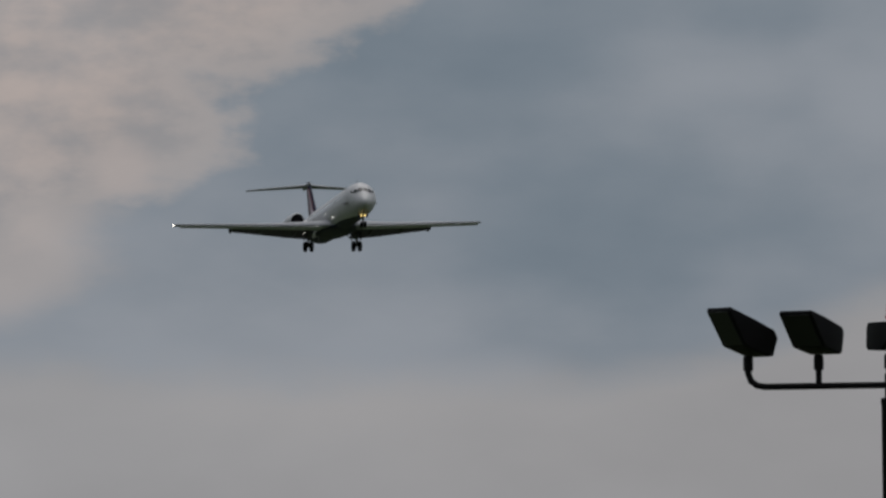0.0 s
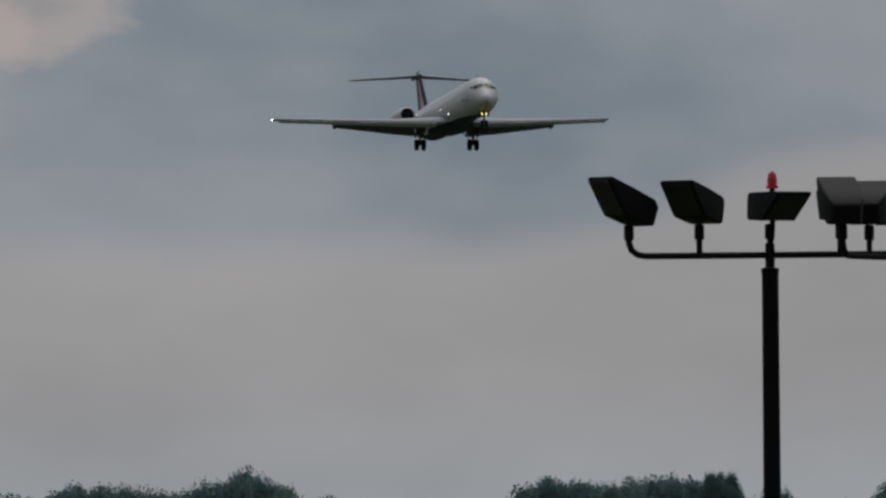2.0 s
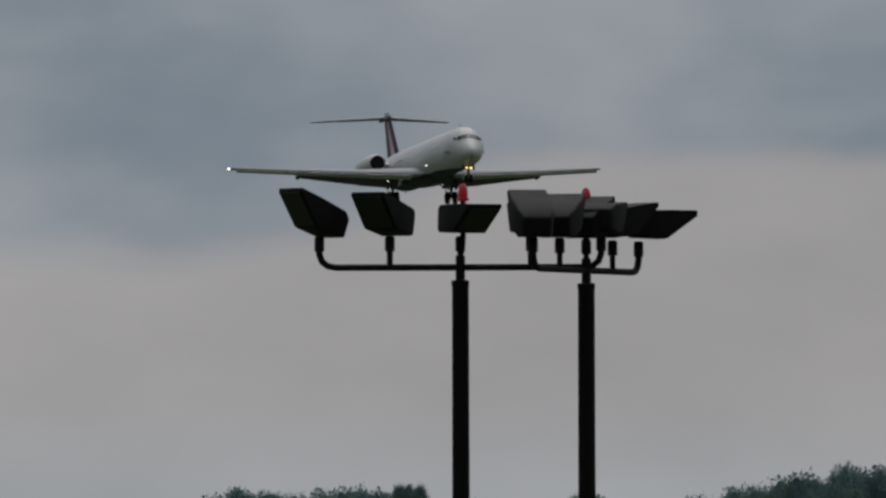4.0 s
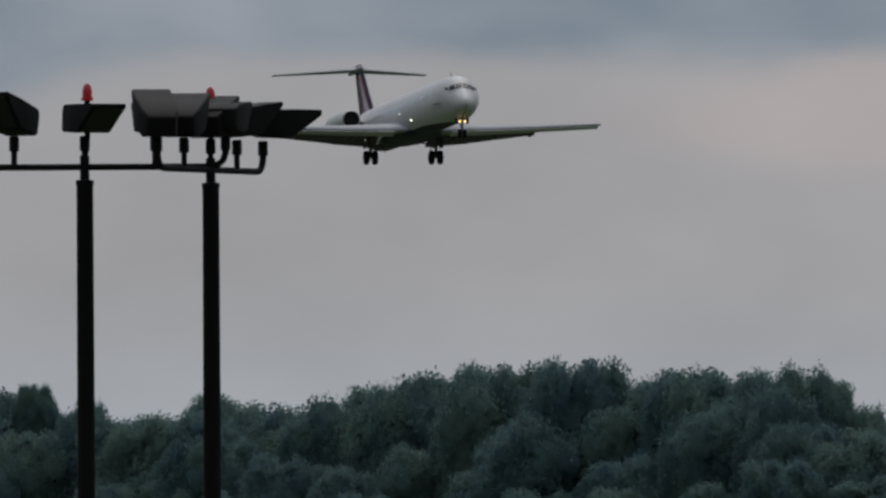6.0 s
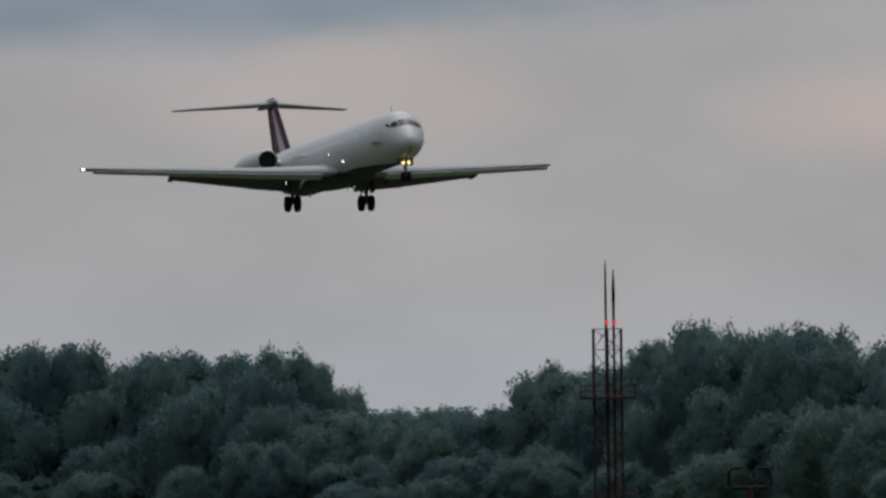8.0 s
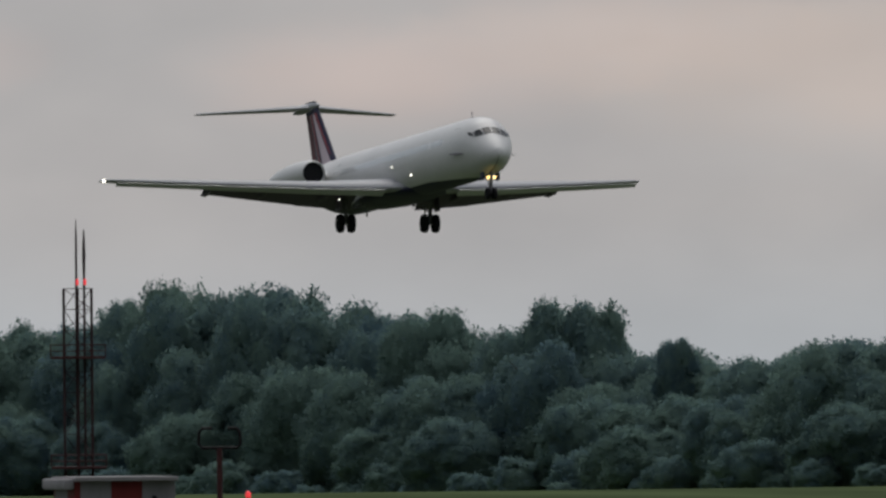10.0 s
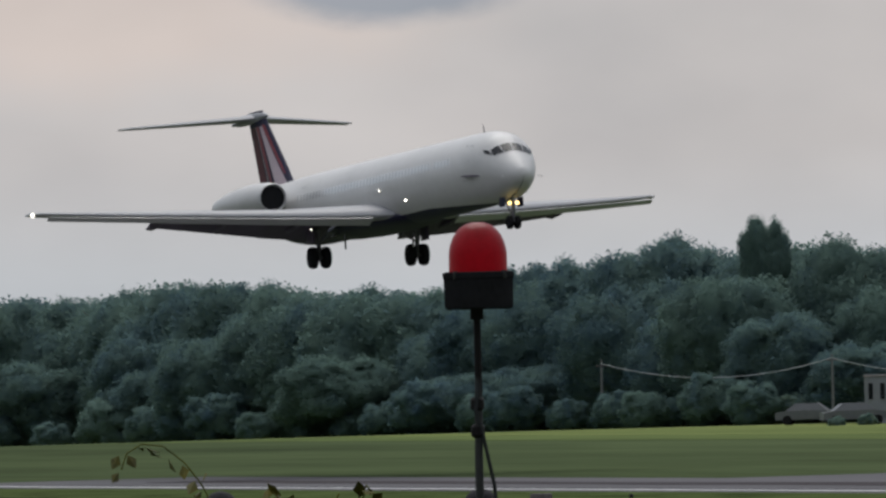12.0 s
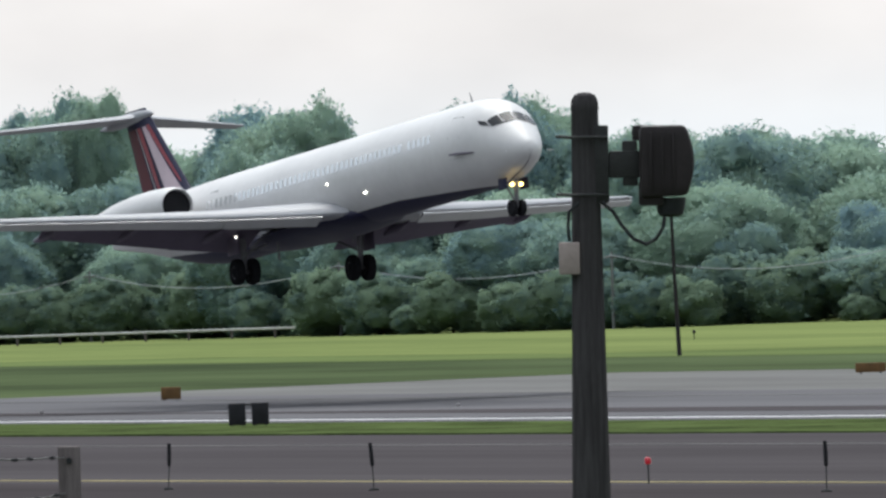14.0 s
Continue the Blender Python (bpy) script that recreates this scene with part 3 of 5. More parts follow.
        gear = part("main_gear_leg", leg, M_GEAR, ship, "grey main landing gear leg")
        bm = bmesh.new()
        tube(bm, [(-24.6, sd * 2.54 - 0.42, -2.70), (-24.6, sd * 2.54 + 0.42, -2.70)], 0.07, 8)
        part("axle", bm, M_GEAR, gear)
        for w in (-0.33, 0.33):
            bm = bmesh.new()
            lathe(bm, [(0.24, -0.15), (0.40, -0.19), (0.50, -0.165), (0.54, -0.08), (0.545, 0), (0.54, 0.08), (0.50, 0.165), (0.40, 0.19), (0.24, 0.15)], 26, "y", (-24.6, sd * 2.54 + w, -2.70))
            part("tyre", bm, M_RUBBER, gear, "black rubber tyre")
            bm = bmesh.new()
            lathe(bm, [(0.07, -0.12), (0.2, -0.13), (0.25, -0.155), (0.25, 0.155), (0.2, 0.13), (0.07, 0.12)], 18, "y", (-24.6, sd * 2.54 + w, -2.70))
            part("wheel_rim", bm, M_GEAR, gear)
        bm = bmesh.new()
        block(bm, -25.15, -24.0, sd * 2.98 - 0.03, sd * 2.98 + 0.03, -2.0, -1.2, 0.02)
        part("gear_door", bm, M_FLAP, gear)
        bm = bmesh.new()
        block(bm, -22.9, -22.75, sd * 1.75 - 0.03, sd * 1.75 + 0.03, -2.45, -1.7, 0.02)
        part("door_link", bm, M_GEAR, ship)
        # cabin windows along both sides
        bm = bmesh.new()
        ring = [bm.verts.new((0.13 * math.copysign(abs(math.cos(a)) ** 0.7, math.cos(a)), 0, 0.19 * math.copysign(abs(math.sin(a)) ** 0.7, math.sin(a)))) for a in [2 * math.pi * k / 12 for k in range(12)]]
        inner = [bm.verts.new((v.co.x, -sd * 0.03, v.co.z)) for v in ring]
        bm.faces.new(ring)
        for k in range(12):
            bm.faces.new((ring[k], ring[(k + 1) % 12], inner[(k + 1) % 12], inner[k]))
        me = mesh_of("cabin_window", bm, M_WINDOW, False)
        for i in range(48):
            x = -7.2 - 0.49 * i
            if i == 5:
                continue
            ob = new("cabin_window", me)
            ob.parent = ship
            z = 0.48
            ob.matrix_basis = pose(x, sd * (1.67 * math.sqrt(1 - (z / 1.79) ** 2) + 0.014), z + 0.12, sd * 8)
        # cockpit windows: three panes a side
        for q in (((-2.16, 2), (-2.15, 26), (-2.84, 2), (-2.86, 25)), ((-2.18, 29), (-2.42, 52), (-2.90, 28), (-2.98, 48)), ((-2.52, 54), (-2.98, 61), (-3.05, 50), (-3.32, 55))):
            bm = bmesh.new()
            g = []
            for i in range(6):
                row = []
                for j in range(6):
                    s, t = i / 5, j / 5 * 0.66
                    x, a = [(q[0][k] * (1 - s) + q[1][k] * s) * (1 - t) + (q[2][k] * (1 - s) + q[3][k] * s) * t for k in (0, 1)]
                    row.append(bm.verts.new(hull_point(x, -sd * a, 0.03)))
                g.append(row)
            for i in range(5):
                for j in range(5):
                    bm.faces.new((g[i][j], g[i + 1][j], g[i + 1][j + 1], g[i][j + 1]))
            part("cockpit_window", bm, M_GLASS, ship, "dark cockpit window")
        # doors: a raised rim line
        for x0, x1, a0, a1 in ((-4.4, -5.3, 52, 108), (-29.6, -30.3, 55, 95)):
            bm = bmesh.new()
            pts = [hull_point(x0, -sd * a0, .004), hull_point(x0, -sd * (a0 + a1) / 2, .004), hull_point(x0, -sd * a1, .004), hull_point(x1, -sd * a1, .004), hull_point(x1, -sd * (a0 + a1) / 2, .004), hull_point(x1, -sd * a0, .004), hull_point(x0, -sd * a0, .004)]
            tube(bm, pts, 0.012, 5)
            part("cabin_door_seam", bm, M_WING, ship)
        # strakes below the cockpit
        bm = bmesh.new()
        a, b, c_, d = hull_point(-3.3, -sd * 104, -0.01), hull_point(-4.9, -sd * 101, -0.01), hull_point(-4.9, -sd * 101, 0.22), hull_point(-4.1, -sd * 102, 0.15)
        up = Vector((0, 0, 0.03))
        lo = [bm.verts.new(p - up) for p in (a, b, c_, d)]
        hi = [bm.verts.new(p + up) for p in (a, b, c_, d)]
        bm.faces.new(lo), bm.faces.new(hi[::-1])
        for k in range(4):
            bm.faces.new((lo[k], lo[(k + 1) % 4], hi[(k + 1) % 4], hi[k]))
        part("nose_strake", bm, M_FLAP, ship)
    # landing lights in the right flank
    for x, ang, r in ((-14.1, 117, 0.05), (-17.5, 93, 0.028)):
        bm = bmesh.new()
        p = hull_point(x, ang, 0.02)
        lathe(bm, [(0, 0.05), (r * 0.7, 0.04), (r, 0.0), (r, -0.04)], 12, "x", p)
        part("flank_light", bm, M_LAMPW, ship, "lit white landing lamp")
    bm = bmesh.new()
    lathe(bm, [(0, 0.03), (0.02, 0.025), (0.03, 0.0), (0.03, -0.04)], 12, "x", (-24.07, -3.05, -1.33))
    part("gear_light", bm, M_LAMPW, ship, "small lit white lamp")
    # fin with its fairing and livery bands
    bm = bmesh.new()

    def fin_x(z):
        t = (z - 1.6) / 3.9
        return -35.4 - 4.35 * t, 5.3 - 2.75 * t
    rings = []
    for z in (0.9, 1.6, 2.4, 3.4, 4.4, 5.3, 5.75):
        x, ch = fin_x(z)
        if z < 1.6:
            x, ch = x + 1.0, ch + 0.6
        ring = []
        n = 10
        us = [0.5 * (1 - math.cos(math.pi * k / n)) for k in range(n + 1)]
        th = 0.11
        prof = [(u, 5 * th * (0.2969 * math.sqrt(u) - 0.126 * u - 0.3516 * u * u + 0.2843 * u ** 3 - 0.1015 * u ** 4)) for u in us]
        prof = prof + [(u, -t) for u, t in prof[-2:0:-1]]
        rings.append([bm.verts.new((x - u * ch, t * ch * 0.9, z)) for u, t in prof])
    m_ = len(rings[0])
    for i, (a, b) in enumerate(zip(rings, rings[1:])):
        for k in range(m_):
            bm.faces.new((a[k], a[(k + 1) % m_], b[(k + 1) % m_], b[k]))
    bm.faces.new(rings[0][::-1]), bm.faces.new(rings[-1])
    fin = part("tail_fin", bm, M_NAVY, ship, "navy tail fin with red and pale bands")
    for sd in (-1, 1):
        # (front, rear) at the foot, (front, rear) at the head, as shares of the chord
        for f0, f1, h0, h1, z0, z1, mt, lb in ((0.07, 0.40, 0.20, 0.34, 1.65, 4.95, M_PALEBAND, "pale band on the fin"), (0.035, 0.055, 0.08, 0.19, 2.3, 5.0, M_RED, "narrow red band on the fin"),
                                               (0.50, 0.55, 0.40, 0.55, 1.75, 4.95, M_RED, "red band on the fin"), (0.605, 0.625, 0.575, 0.59, 1.75, 4.95, M_WHITE, "thin pale line on the fin"), (0.68, 0.97, 0.62, 0.95, 1.75, 4.95, M_DEEPRED, "deep red band on the fin")):
            bm = bmesh.new()
            cols = []
            for i in range(7):
                z = z0 + (z1 - z0) * i / 6
                t = i / 6
                x, ch = fin_x(z)
                a, b = f0 + (h0 - f0) * t, f1 + (h1 - f1) * t
                row = []
                for q in range(4):
                    u = a + (b - a) * q / 3
                    y = 5 * 0.11 * (0.2969 * math.sqrt(u) - 0.126 * u - 0.3516 * u * u + 0.2843 * u ** 3 - 0.1015 * u ** 4) * ch * 0.9 + 0.02
                    row.append(bm.verts.new((x - u * ch, sd * y, z)))
                cols.append(row)
            for a, b in zip(cols, cols[1:]):
                for q in range(3):
                    bm.faces.new((a[q], a[q + 1], b[q + 1], b[q]))
            part("fin_band", bm, mt, fin, lb)
    bm = bmesh.new()
    tube(bm, [(-39.2, 0, 5.43), (-39.6, 0, 5.45), (-40.4, 0, 5.45), (-42, 0, 5.44), (-43.8, 0, 5.40), (-45.0, 0, 5.36)], [0.03, 0.15, 0.26, 0.28, 0.2, 0.04], 14)
    part("tail_fairing", bm, M_WING, fin, "grey fairing at the fin top")
    # nose gear with its lamps
    bm = bmesh.new()
    tube(bm, [(-2.65, 0, -1.5), (-2.7, 0, -2.4), (-2.72, 0, -2.66)], [0.11, 0.09, 0.07], 10)
    tube(bm, [(-3.7, 0, -1.6), (-2.72, 0, -2.5)], 0.045, 6)
    gear = part("nose_gear_leg", bm, M_GEAR, ship, "grey nose landing gear leg")
    for w in (-0.19, 0.19):
        bm = bmesh.new()
        lathe(bm, [(0.15, -0.1), (0.26, -0.125), (0.315, -0.10), (0.33, 0), (0.315, 0.10), (0.26, 0.125), (0.15, 0.1)], 22, "y", (-2.72, w, -2.66))
        part("tyre", bm, M_RUBBER, gear, "black rubber tyre")
        bm = bmesh.new()
        lathe(bm, [(0, -0.09), (0.16, -0.1), (0.16, 0.1), (0, 0.09)], 14, "y", (-2.72, w, -2.66))
        part("wheel_rim", bm, M_GEAR, gear)
        bm = bmesh.new()
        lathe(bm, [(0, 0.05), (0.055, 0.04), (0.08, 0.0), (0.08, -0.08)], 14, "x", (-2.55, w * 1.0, -1.74))
        part("nose_light", bm, M_LAMPY, gear, "lit warm landing lamp")
        bm = bmesh.new()
        block(bm, -3.3, -2.5, w * 2.4 - 0.02, w * 2.4 + 0.02, -1.9, -1.45, 0.015)
        part("nose_gear_door", bm, M_NAVY, gear)
    # aerials and drains
    bm = bmesh.new()
    tube(bm, [(-6.2, 0, 1.75), (-6.35, 0, 2.1), (-6.5, 0, 2.35)], [0.05, 0.03, 0.012], 6)
    part("aerial", bm, M_GEAR, ship)
    bm = bmesh.new()
    tube(bm, [(-15.0, 0, 1.75), (-15.15, 0, 1.95)], [0.05, 0.02], 6)
    part("aerial", bm, M_GEAR, ship)
    bm = bmesh.new()
    tube(bm, [(-19.0, 0, -1.9), (-19.3, 0, -2.25)], [0.05, 0.02], 6)
    part("drain_mast", bm, M_GEAR, ship)
    for y in (-0.9, 0.9):
        bm = bmesh.new()
        tube(bm, [(-1.35, y * 0.95, -0.55), (-1.25, y * 1.08, -0.58), (-1.05, y * 1.1, -0.58)], 0.02, 6)
        part("pitot_probe", bm, M_METAL, ship)
    return ship


# near-white base colour paints in the bright sky mirrored by the panes
M_WINDOW = mat("cabin_pane_painted_sky", (0.86, 0.87, 0.88), 0.08, 0.35, 3, 0.05, coat=0.8)
airliner = build_airliner()


# ---- floodlight masts ----
def floodlight(m, parent):
    """A shoebox lamp head: a deep tapered tray with its lens, on a knuckle."""
    bm = bmesh.new()
    # tray: wide lens rim, narrower back; local +x is the way it throws its light
    def ring(x, hy, z0, z1):
        return [bm.verts.new(p) for p in ((x, -hy, z0), (x, hy, z0), (x, hy, z1), (x, -hy, z1))]
    a, b, c, d = ring(-0.25, 0.17, 0.03, 0.27), ring(-0.15, 0.22, -0.01, 0.33), ring(0.20, 0.24, 0.0, 0.36), ring(0.55, 0.24, 0.33, 0.38)
    for p, q in ((a, b), (b, c), (c, d)):
        for k in range(4):
            bm.faces.new((p[k], p[(k + 1) % 4], q[(k + 1) % 4], q[k]))
    bm.faces.new(a[::-1]), bm.faces.new(d)
    bmesh.ops.bevel(bm, geom=list(bm.edges), offset=0.012, segments=2, affect="EDGES")
    head = part("lamp_head", bm, M_BLACKM, parent, "dark bronze shoebox lamp head")
    head.matrix_basis = pose(0, 0, 0.02) @ m @ Matrix.Diagonal((0.92, 0.86, 0.85, 1))
    bm = bmesh.new()
    v = [bm.verts.new(p) for p in ((0.206, -0.20, 0.012), (0.206, 0.20, 0.012), (0.545, 0.20, 0.322), (0.545, -0.20, 0.322))]
    w = [bm.verts.new(x.co + Vector((0.012, 0, -0.008))) for x in v]
    bm.faces.new(w)
    for k in range(4):
        bm.faces.new((v[k], v[(k + 1) % 4], w[(k + 1) % 4], w[k]))
    part("lens", bm, M_LENS, head)
    return head


def flood_mast(az, d, el_bar, turn, span, yaws, tilts, lamp, reach=(0, 0, 0, 0, 0)):
    """A mast with a crossbar of five lamp heads; turn: the bar's heading off the line of sight's square, degrees."""
    lx, ly = lamp   # place of the warning lamp on its stem
    foot = at(az, d)
    foot.z = ground_z(foot.x, foot.y)
    bar = rise(d, el_bar) - foot.z
    mast = base("floodlight_mast", Matrix.Translation(foot) @ pose(0, 0, 0, 0, 0, -az + turn), "dark metal floodlight mast with five shoebox lamps", "light mast", "floodlight masts")
    bm = bmesh.new()
    lathe(bm, [(0.17, 0), (0.17, 0.03), (0.10, 0.06), (0.098, 1.0), (0.088, bar - 0.20), (0.094, bar - 0.19), (0.094, bar - 0.14), (0.05, bar - 0.13), (0.05, bar + 0.12), (0.03, bar + 0.13), (0.03, bar + 0.16)], 16)
    part("pole", bm, M_BLACKM, mast)
    bm = bmesh.new()
    h = span * 2
    pts = [(-h, 0, 0.24), (-h, 0, 0.14), (-h + 0.03, 0, 0.06), (-h + 0.09, 0, 0.015), (-h + 0.18, 0, 0), (0, 0, 0), (h - 0.18, 0, 0), (h - 0.09, 0, 0.015), (h - 0.03, 0, 0.06), (h, 0, 0.14), (h, 0, 0.24)]
    tube(bm, [(x, y, z + bar) for x, y, z in pts], 0.036, 10)
    part("crossbar", bm, M_BLACKM, mast)
    for i, yaw in enumerate(yaws):
        x = (i - 2) * span
        bm = bmesh.new()
        if abs(i - 2) < 2:
            tube(bm, [(x, 0, bar + 0.02), (x, 0, bar + 0.24)], 0.032, 8)
        lathe(bm, [(0.052, bar + 0.17), (0.052, bar + 0.31), (0.04, bar + 0.33)], 10, "z", (x, 0, 0))
        part("knuckle", bm, M_BLACKM, mast)
        floodlight(pose(x, 0, bar + 0.35, 0, 0, yaw) @ pose(reach[i], 0, 0, 0, -tilts[i], 0), mast)
    bm = bmesh.new()
    tube(bm, [(0, 0, bar + 0.1), (lx * 0.8, ly * 0.8, bar + 0.22), (lx, ly, bar + 0.34), (lx, ly, bar + 0.70)], 0.03, 8)
    part("lamp_stem", bm, M_BLACKM, mast)
    bm = bmesh.new()
    lathe(bm, [(0.065, bar + 0.70), (0.065, bar + 0.73), (0.05, bar + 0.735), (0.052, bar + 0.80), (0.04, bar + 0.855), (0.015, bar + 0.88), (0, bar + 0.882)], 14, "z", (lx, ly, 0))
    part("warning_lamp", bm, M_REDDULL, mast, "red glass obstruction lamp")
    return mast


flood_mast(-79.005, 160, 1.059, 0, 0.742, (217, 237, 300, 95, 80), (19, 12, -4, 0, 0), (0.03, 0))
flood_mast(-78.53, 160, 1.046, 68, 0.742, (100 - 68, 80 - 68, 75 - 68, 40 - 68, 10 - 68), (18, 14, 12, 5, -4), (0.37, 0.15), (0, 0, 0, 0, 0.08))


# ---- airfield beacon lamp on its pole ----
def beacon_lamp():
    foot = at(-70.455, 45)
    foot.z = ground_z(foot.x, foot.y)
    top = rise(45, 0.376) - foot.z
    th = base("obstruction_light", Matrix.Translation(foot), "large red domed obstruction light on a thin dark pole", "beacon light")
    s = 45 / 26885
    r = 52 * s
    bm = bmesh.new()
    h0 = top - 88 * s
    rings = []
    for k in range(33):   # shallow moulded ribs round the glass
        u = k / 32
        a = max(0.0, u - 0.3) / 0.7 * math.pi / 2
        rings.append((r * (math.cos(a) ** 0.85 if k < 32 else 0.0) * (1 - 0.02 * min(u, 0.3)) * (1.0 if k % 2 or k > 29 else 0.993), h0 + 0.148 * (u if u < 0.3 else 0.3 + 0.7 * math.sin(a))))
    lathe(bm, rings, 36)
    part("dome", bm, M_REDGLASS, th, "red glass dome")
    bm = bmesh.new()
    lathe(bm, [(0.03, h0), (0.032, h0 + 0.05), (0.02, h0 + 0.09), (0, h0 + 0.1)], 14)
    part("inner_lamp", bm, M_REDDULL, th)
    bm = bmesh.new()
    R = 61 * s
    lathe(bm, [(0.02, h0 - 66 * s), (R - 0.008, h0 - 66 * s), (R - 0.002, h0 - 63 * s), (R, h0 - 58 * s), (R + 0.001, h0 - 12 * s), (R + 0.004, h0 - 10 * s), (R + 0.004, h0 - 1 * s), (R - 0.004, h0 + 1 * s), (r - 0.01, h0 + 1 * s)], 36)
    part("lamp_base", bm, M_RUBBER, th, "black cast lamp base")
    for k in range(4):
        a = k * math.pi / 2 + 0.5
        bm = bmesh.new()
        block(bm, R * math.cos(a) - .006, R * math.cos(a) + .006, R * math.sin(a) - .006, R * math.sin(a) + .006, h0 - 0.02, h0 + 0.004, 0.001)
        part("clamp", bm, M_STEEL, th)
    zb = h0 - 66 * s
    bm = bmesh.new()
    lathe(bm, [(0.011, zb - 0.26), (0.011, zb - 0.03), (0.020, zb - 0.03), (0.020, zb)], 12, "z", (0, -0.008, 0))
    part("stem", bm, M_BLACKM, th)
    bm = bmesh.new()
    tube(bm, [(0, -0.016, 0), (0, -0.013, zb - 0.45), (0, -0.009, zb - 0.26), (0, -0.008, zb - 0.2)], [0.0125, 0.0125, 0.012, 0.011], 10)
    part("pole", bm, M_STEEL, th)
    for z in (zb - 0.28, zb - 0.36):
        bm = bmesh.new()
        lathe(bm, [(0.014, z - 0.02), (0.021, z - 0.012), (0.021, z + 0.012), (0.014, z + 0.02)], 10, "z", (0, -0.014, 0))
        part("pole_clamp", bm, M_BLACKM, th)
    bm = bmesh.new()
    tube(bm, [(0.01, -0.012, zb - 0.22), (0.018, -0.026, zb - 0.3), (0.015, -0.004, zb - 0.37), (0.012, 0.014, zb - 0.45), (0.01, 0.030, zb - 0.52), (0.01, 0.036, zb - 0.60), (0.01, 0.0, zb - 0.8)], 0.006, 6)
    part("cable", bm, M_CABLE, th)


beacon_lamp()


# ---- radio mast, striped hut, loop aerial ----
def radio_mast():
    d = 400
    foot = at(-75.075, d)
    foot.z = ground_z(foot.x, foot.y)
    th = base("radio_mast", Matrix.Translation(foot) @ pose(0, 0, 0, 0, 0, 75.07), "rusty red steel lattice radio mast with two whip aerials", "radio mast")
    z = lambda el: rise(d, el) - foot.z
    ztop, zp, zq = z(0.352), z(0.094), z(-0.321)
    k = 0.365
    legs = [(-k, -0.21), (k, -0.21), (0.0, 0.42)]
    for x, y in legs:
        bm = bmesh.new()
        tube(bm, [(x, y, 0), (x, y, ztop)], 0.036, 8)
        part("leg", bm, M_MASTDARK, th)
    n = 18
    for i in range(n):
        z0, z1 = ztop * i / n, ztop * (i + 1) / n
        for (a, b) in ((0, 1), (1, 2), (2, 0)):
            p, q = legs[a], legs[b]
            if i % 2:
                p, q = q, p
            bm = bmesh.new()
            tube(bm, [(*p, z0), (*q, z1)], 0.011, 5)
            tube(bm, [(*q, z1), (*p, z1)], 0.011, 5)
            part("brace", bm, M_MASTDARK, th)
    for zz, w in ((zp, 0.72), (zq, 0.72)):
        bm = bmesh.new()
        block(bm, -w, w, -w * 0.8, w * 0.8, zz - 0.05, zz + 0.02, 0.01)
        plat = part("platform", bm, M_RUST, th, "rusty grating platform")
        for zr in (0.16, 0.32):
            bm = bmesh.new()
            tube(bm, [(-w, -w * .8, zz + zr), (w, -w * .8, zz + zr), (w, w * .8, zz + zr), (-w, w * .8, zz + zr), (-w, -w * .8, zz + zr)], 0.014, 5)
            part("rail", bm, M_RUST, plat)
        for x in (-w, -w / 2, 0, w / 2, w):
            for y in (-w * .8, w * .8):
                bm = bmesh.new()
                tube(bm, [(x, y, zz), (x, y, zz + 0.34)], 0.014, 5)
                part("rail_post", bm, M_RUST, plat)
    for x, el, r in ((-0.03, 0.612, 0.020), (0.175, 0.575, 0.03)):
        bm = bmesh.new()
        tube(bm, [(x, 0.1, zq), (x, 0.1, ztop + 0.2)], 0.035, 6)
        tube(bm, [(x, 0.1, ztop + 0.2), (x, 0.1, ztop + 0.9), (x, 0.1, z(el) - 0.4), (x, 0.1, z(el))], [0.03, r * 1.6, r * 1.3, r * 0.5], 6)
        part("whip_aerial", bm, M_MASTDARK, th)
        bm = bmesh.new()
        zz = z(0.378) - 0.03
        lathe(bm, [(0.042, zz - 0.06), (0.045, zz + 0.04), (0.035, zz + 0.1), (0, zz + 0.12)], 10, "z", (x + 0.02, 0.1, 0))
        part("warning_lamp", bm, M_REDLIT, th, "lit red obstruction lamp")


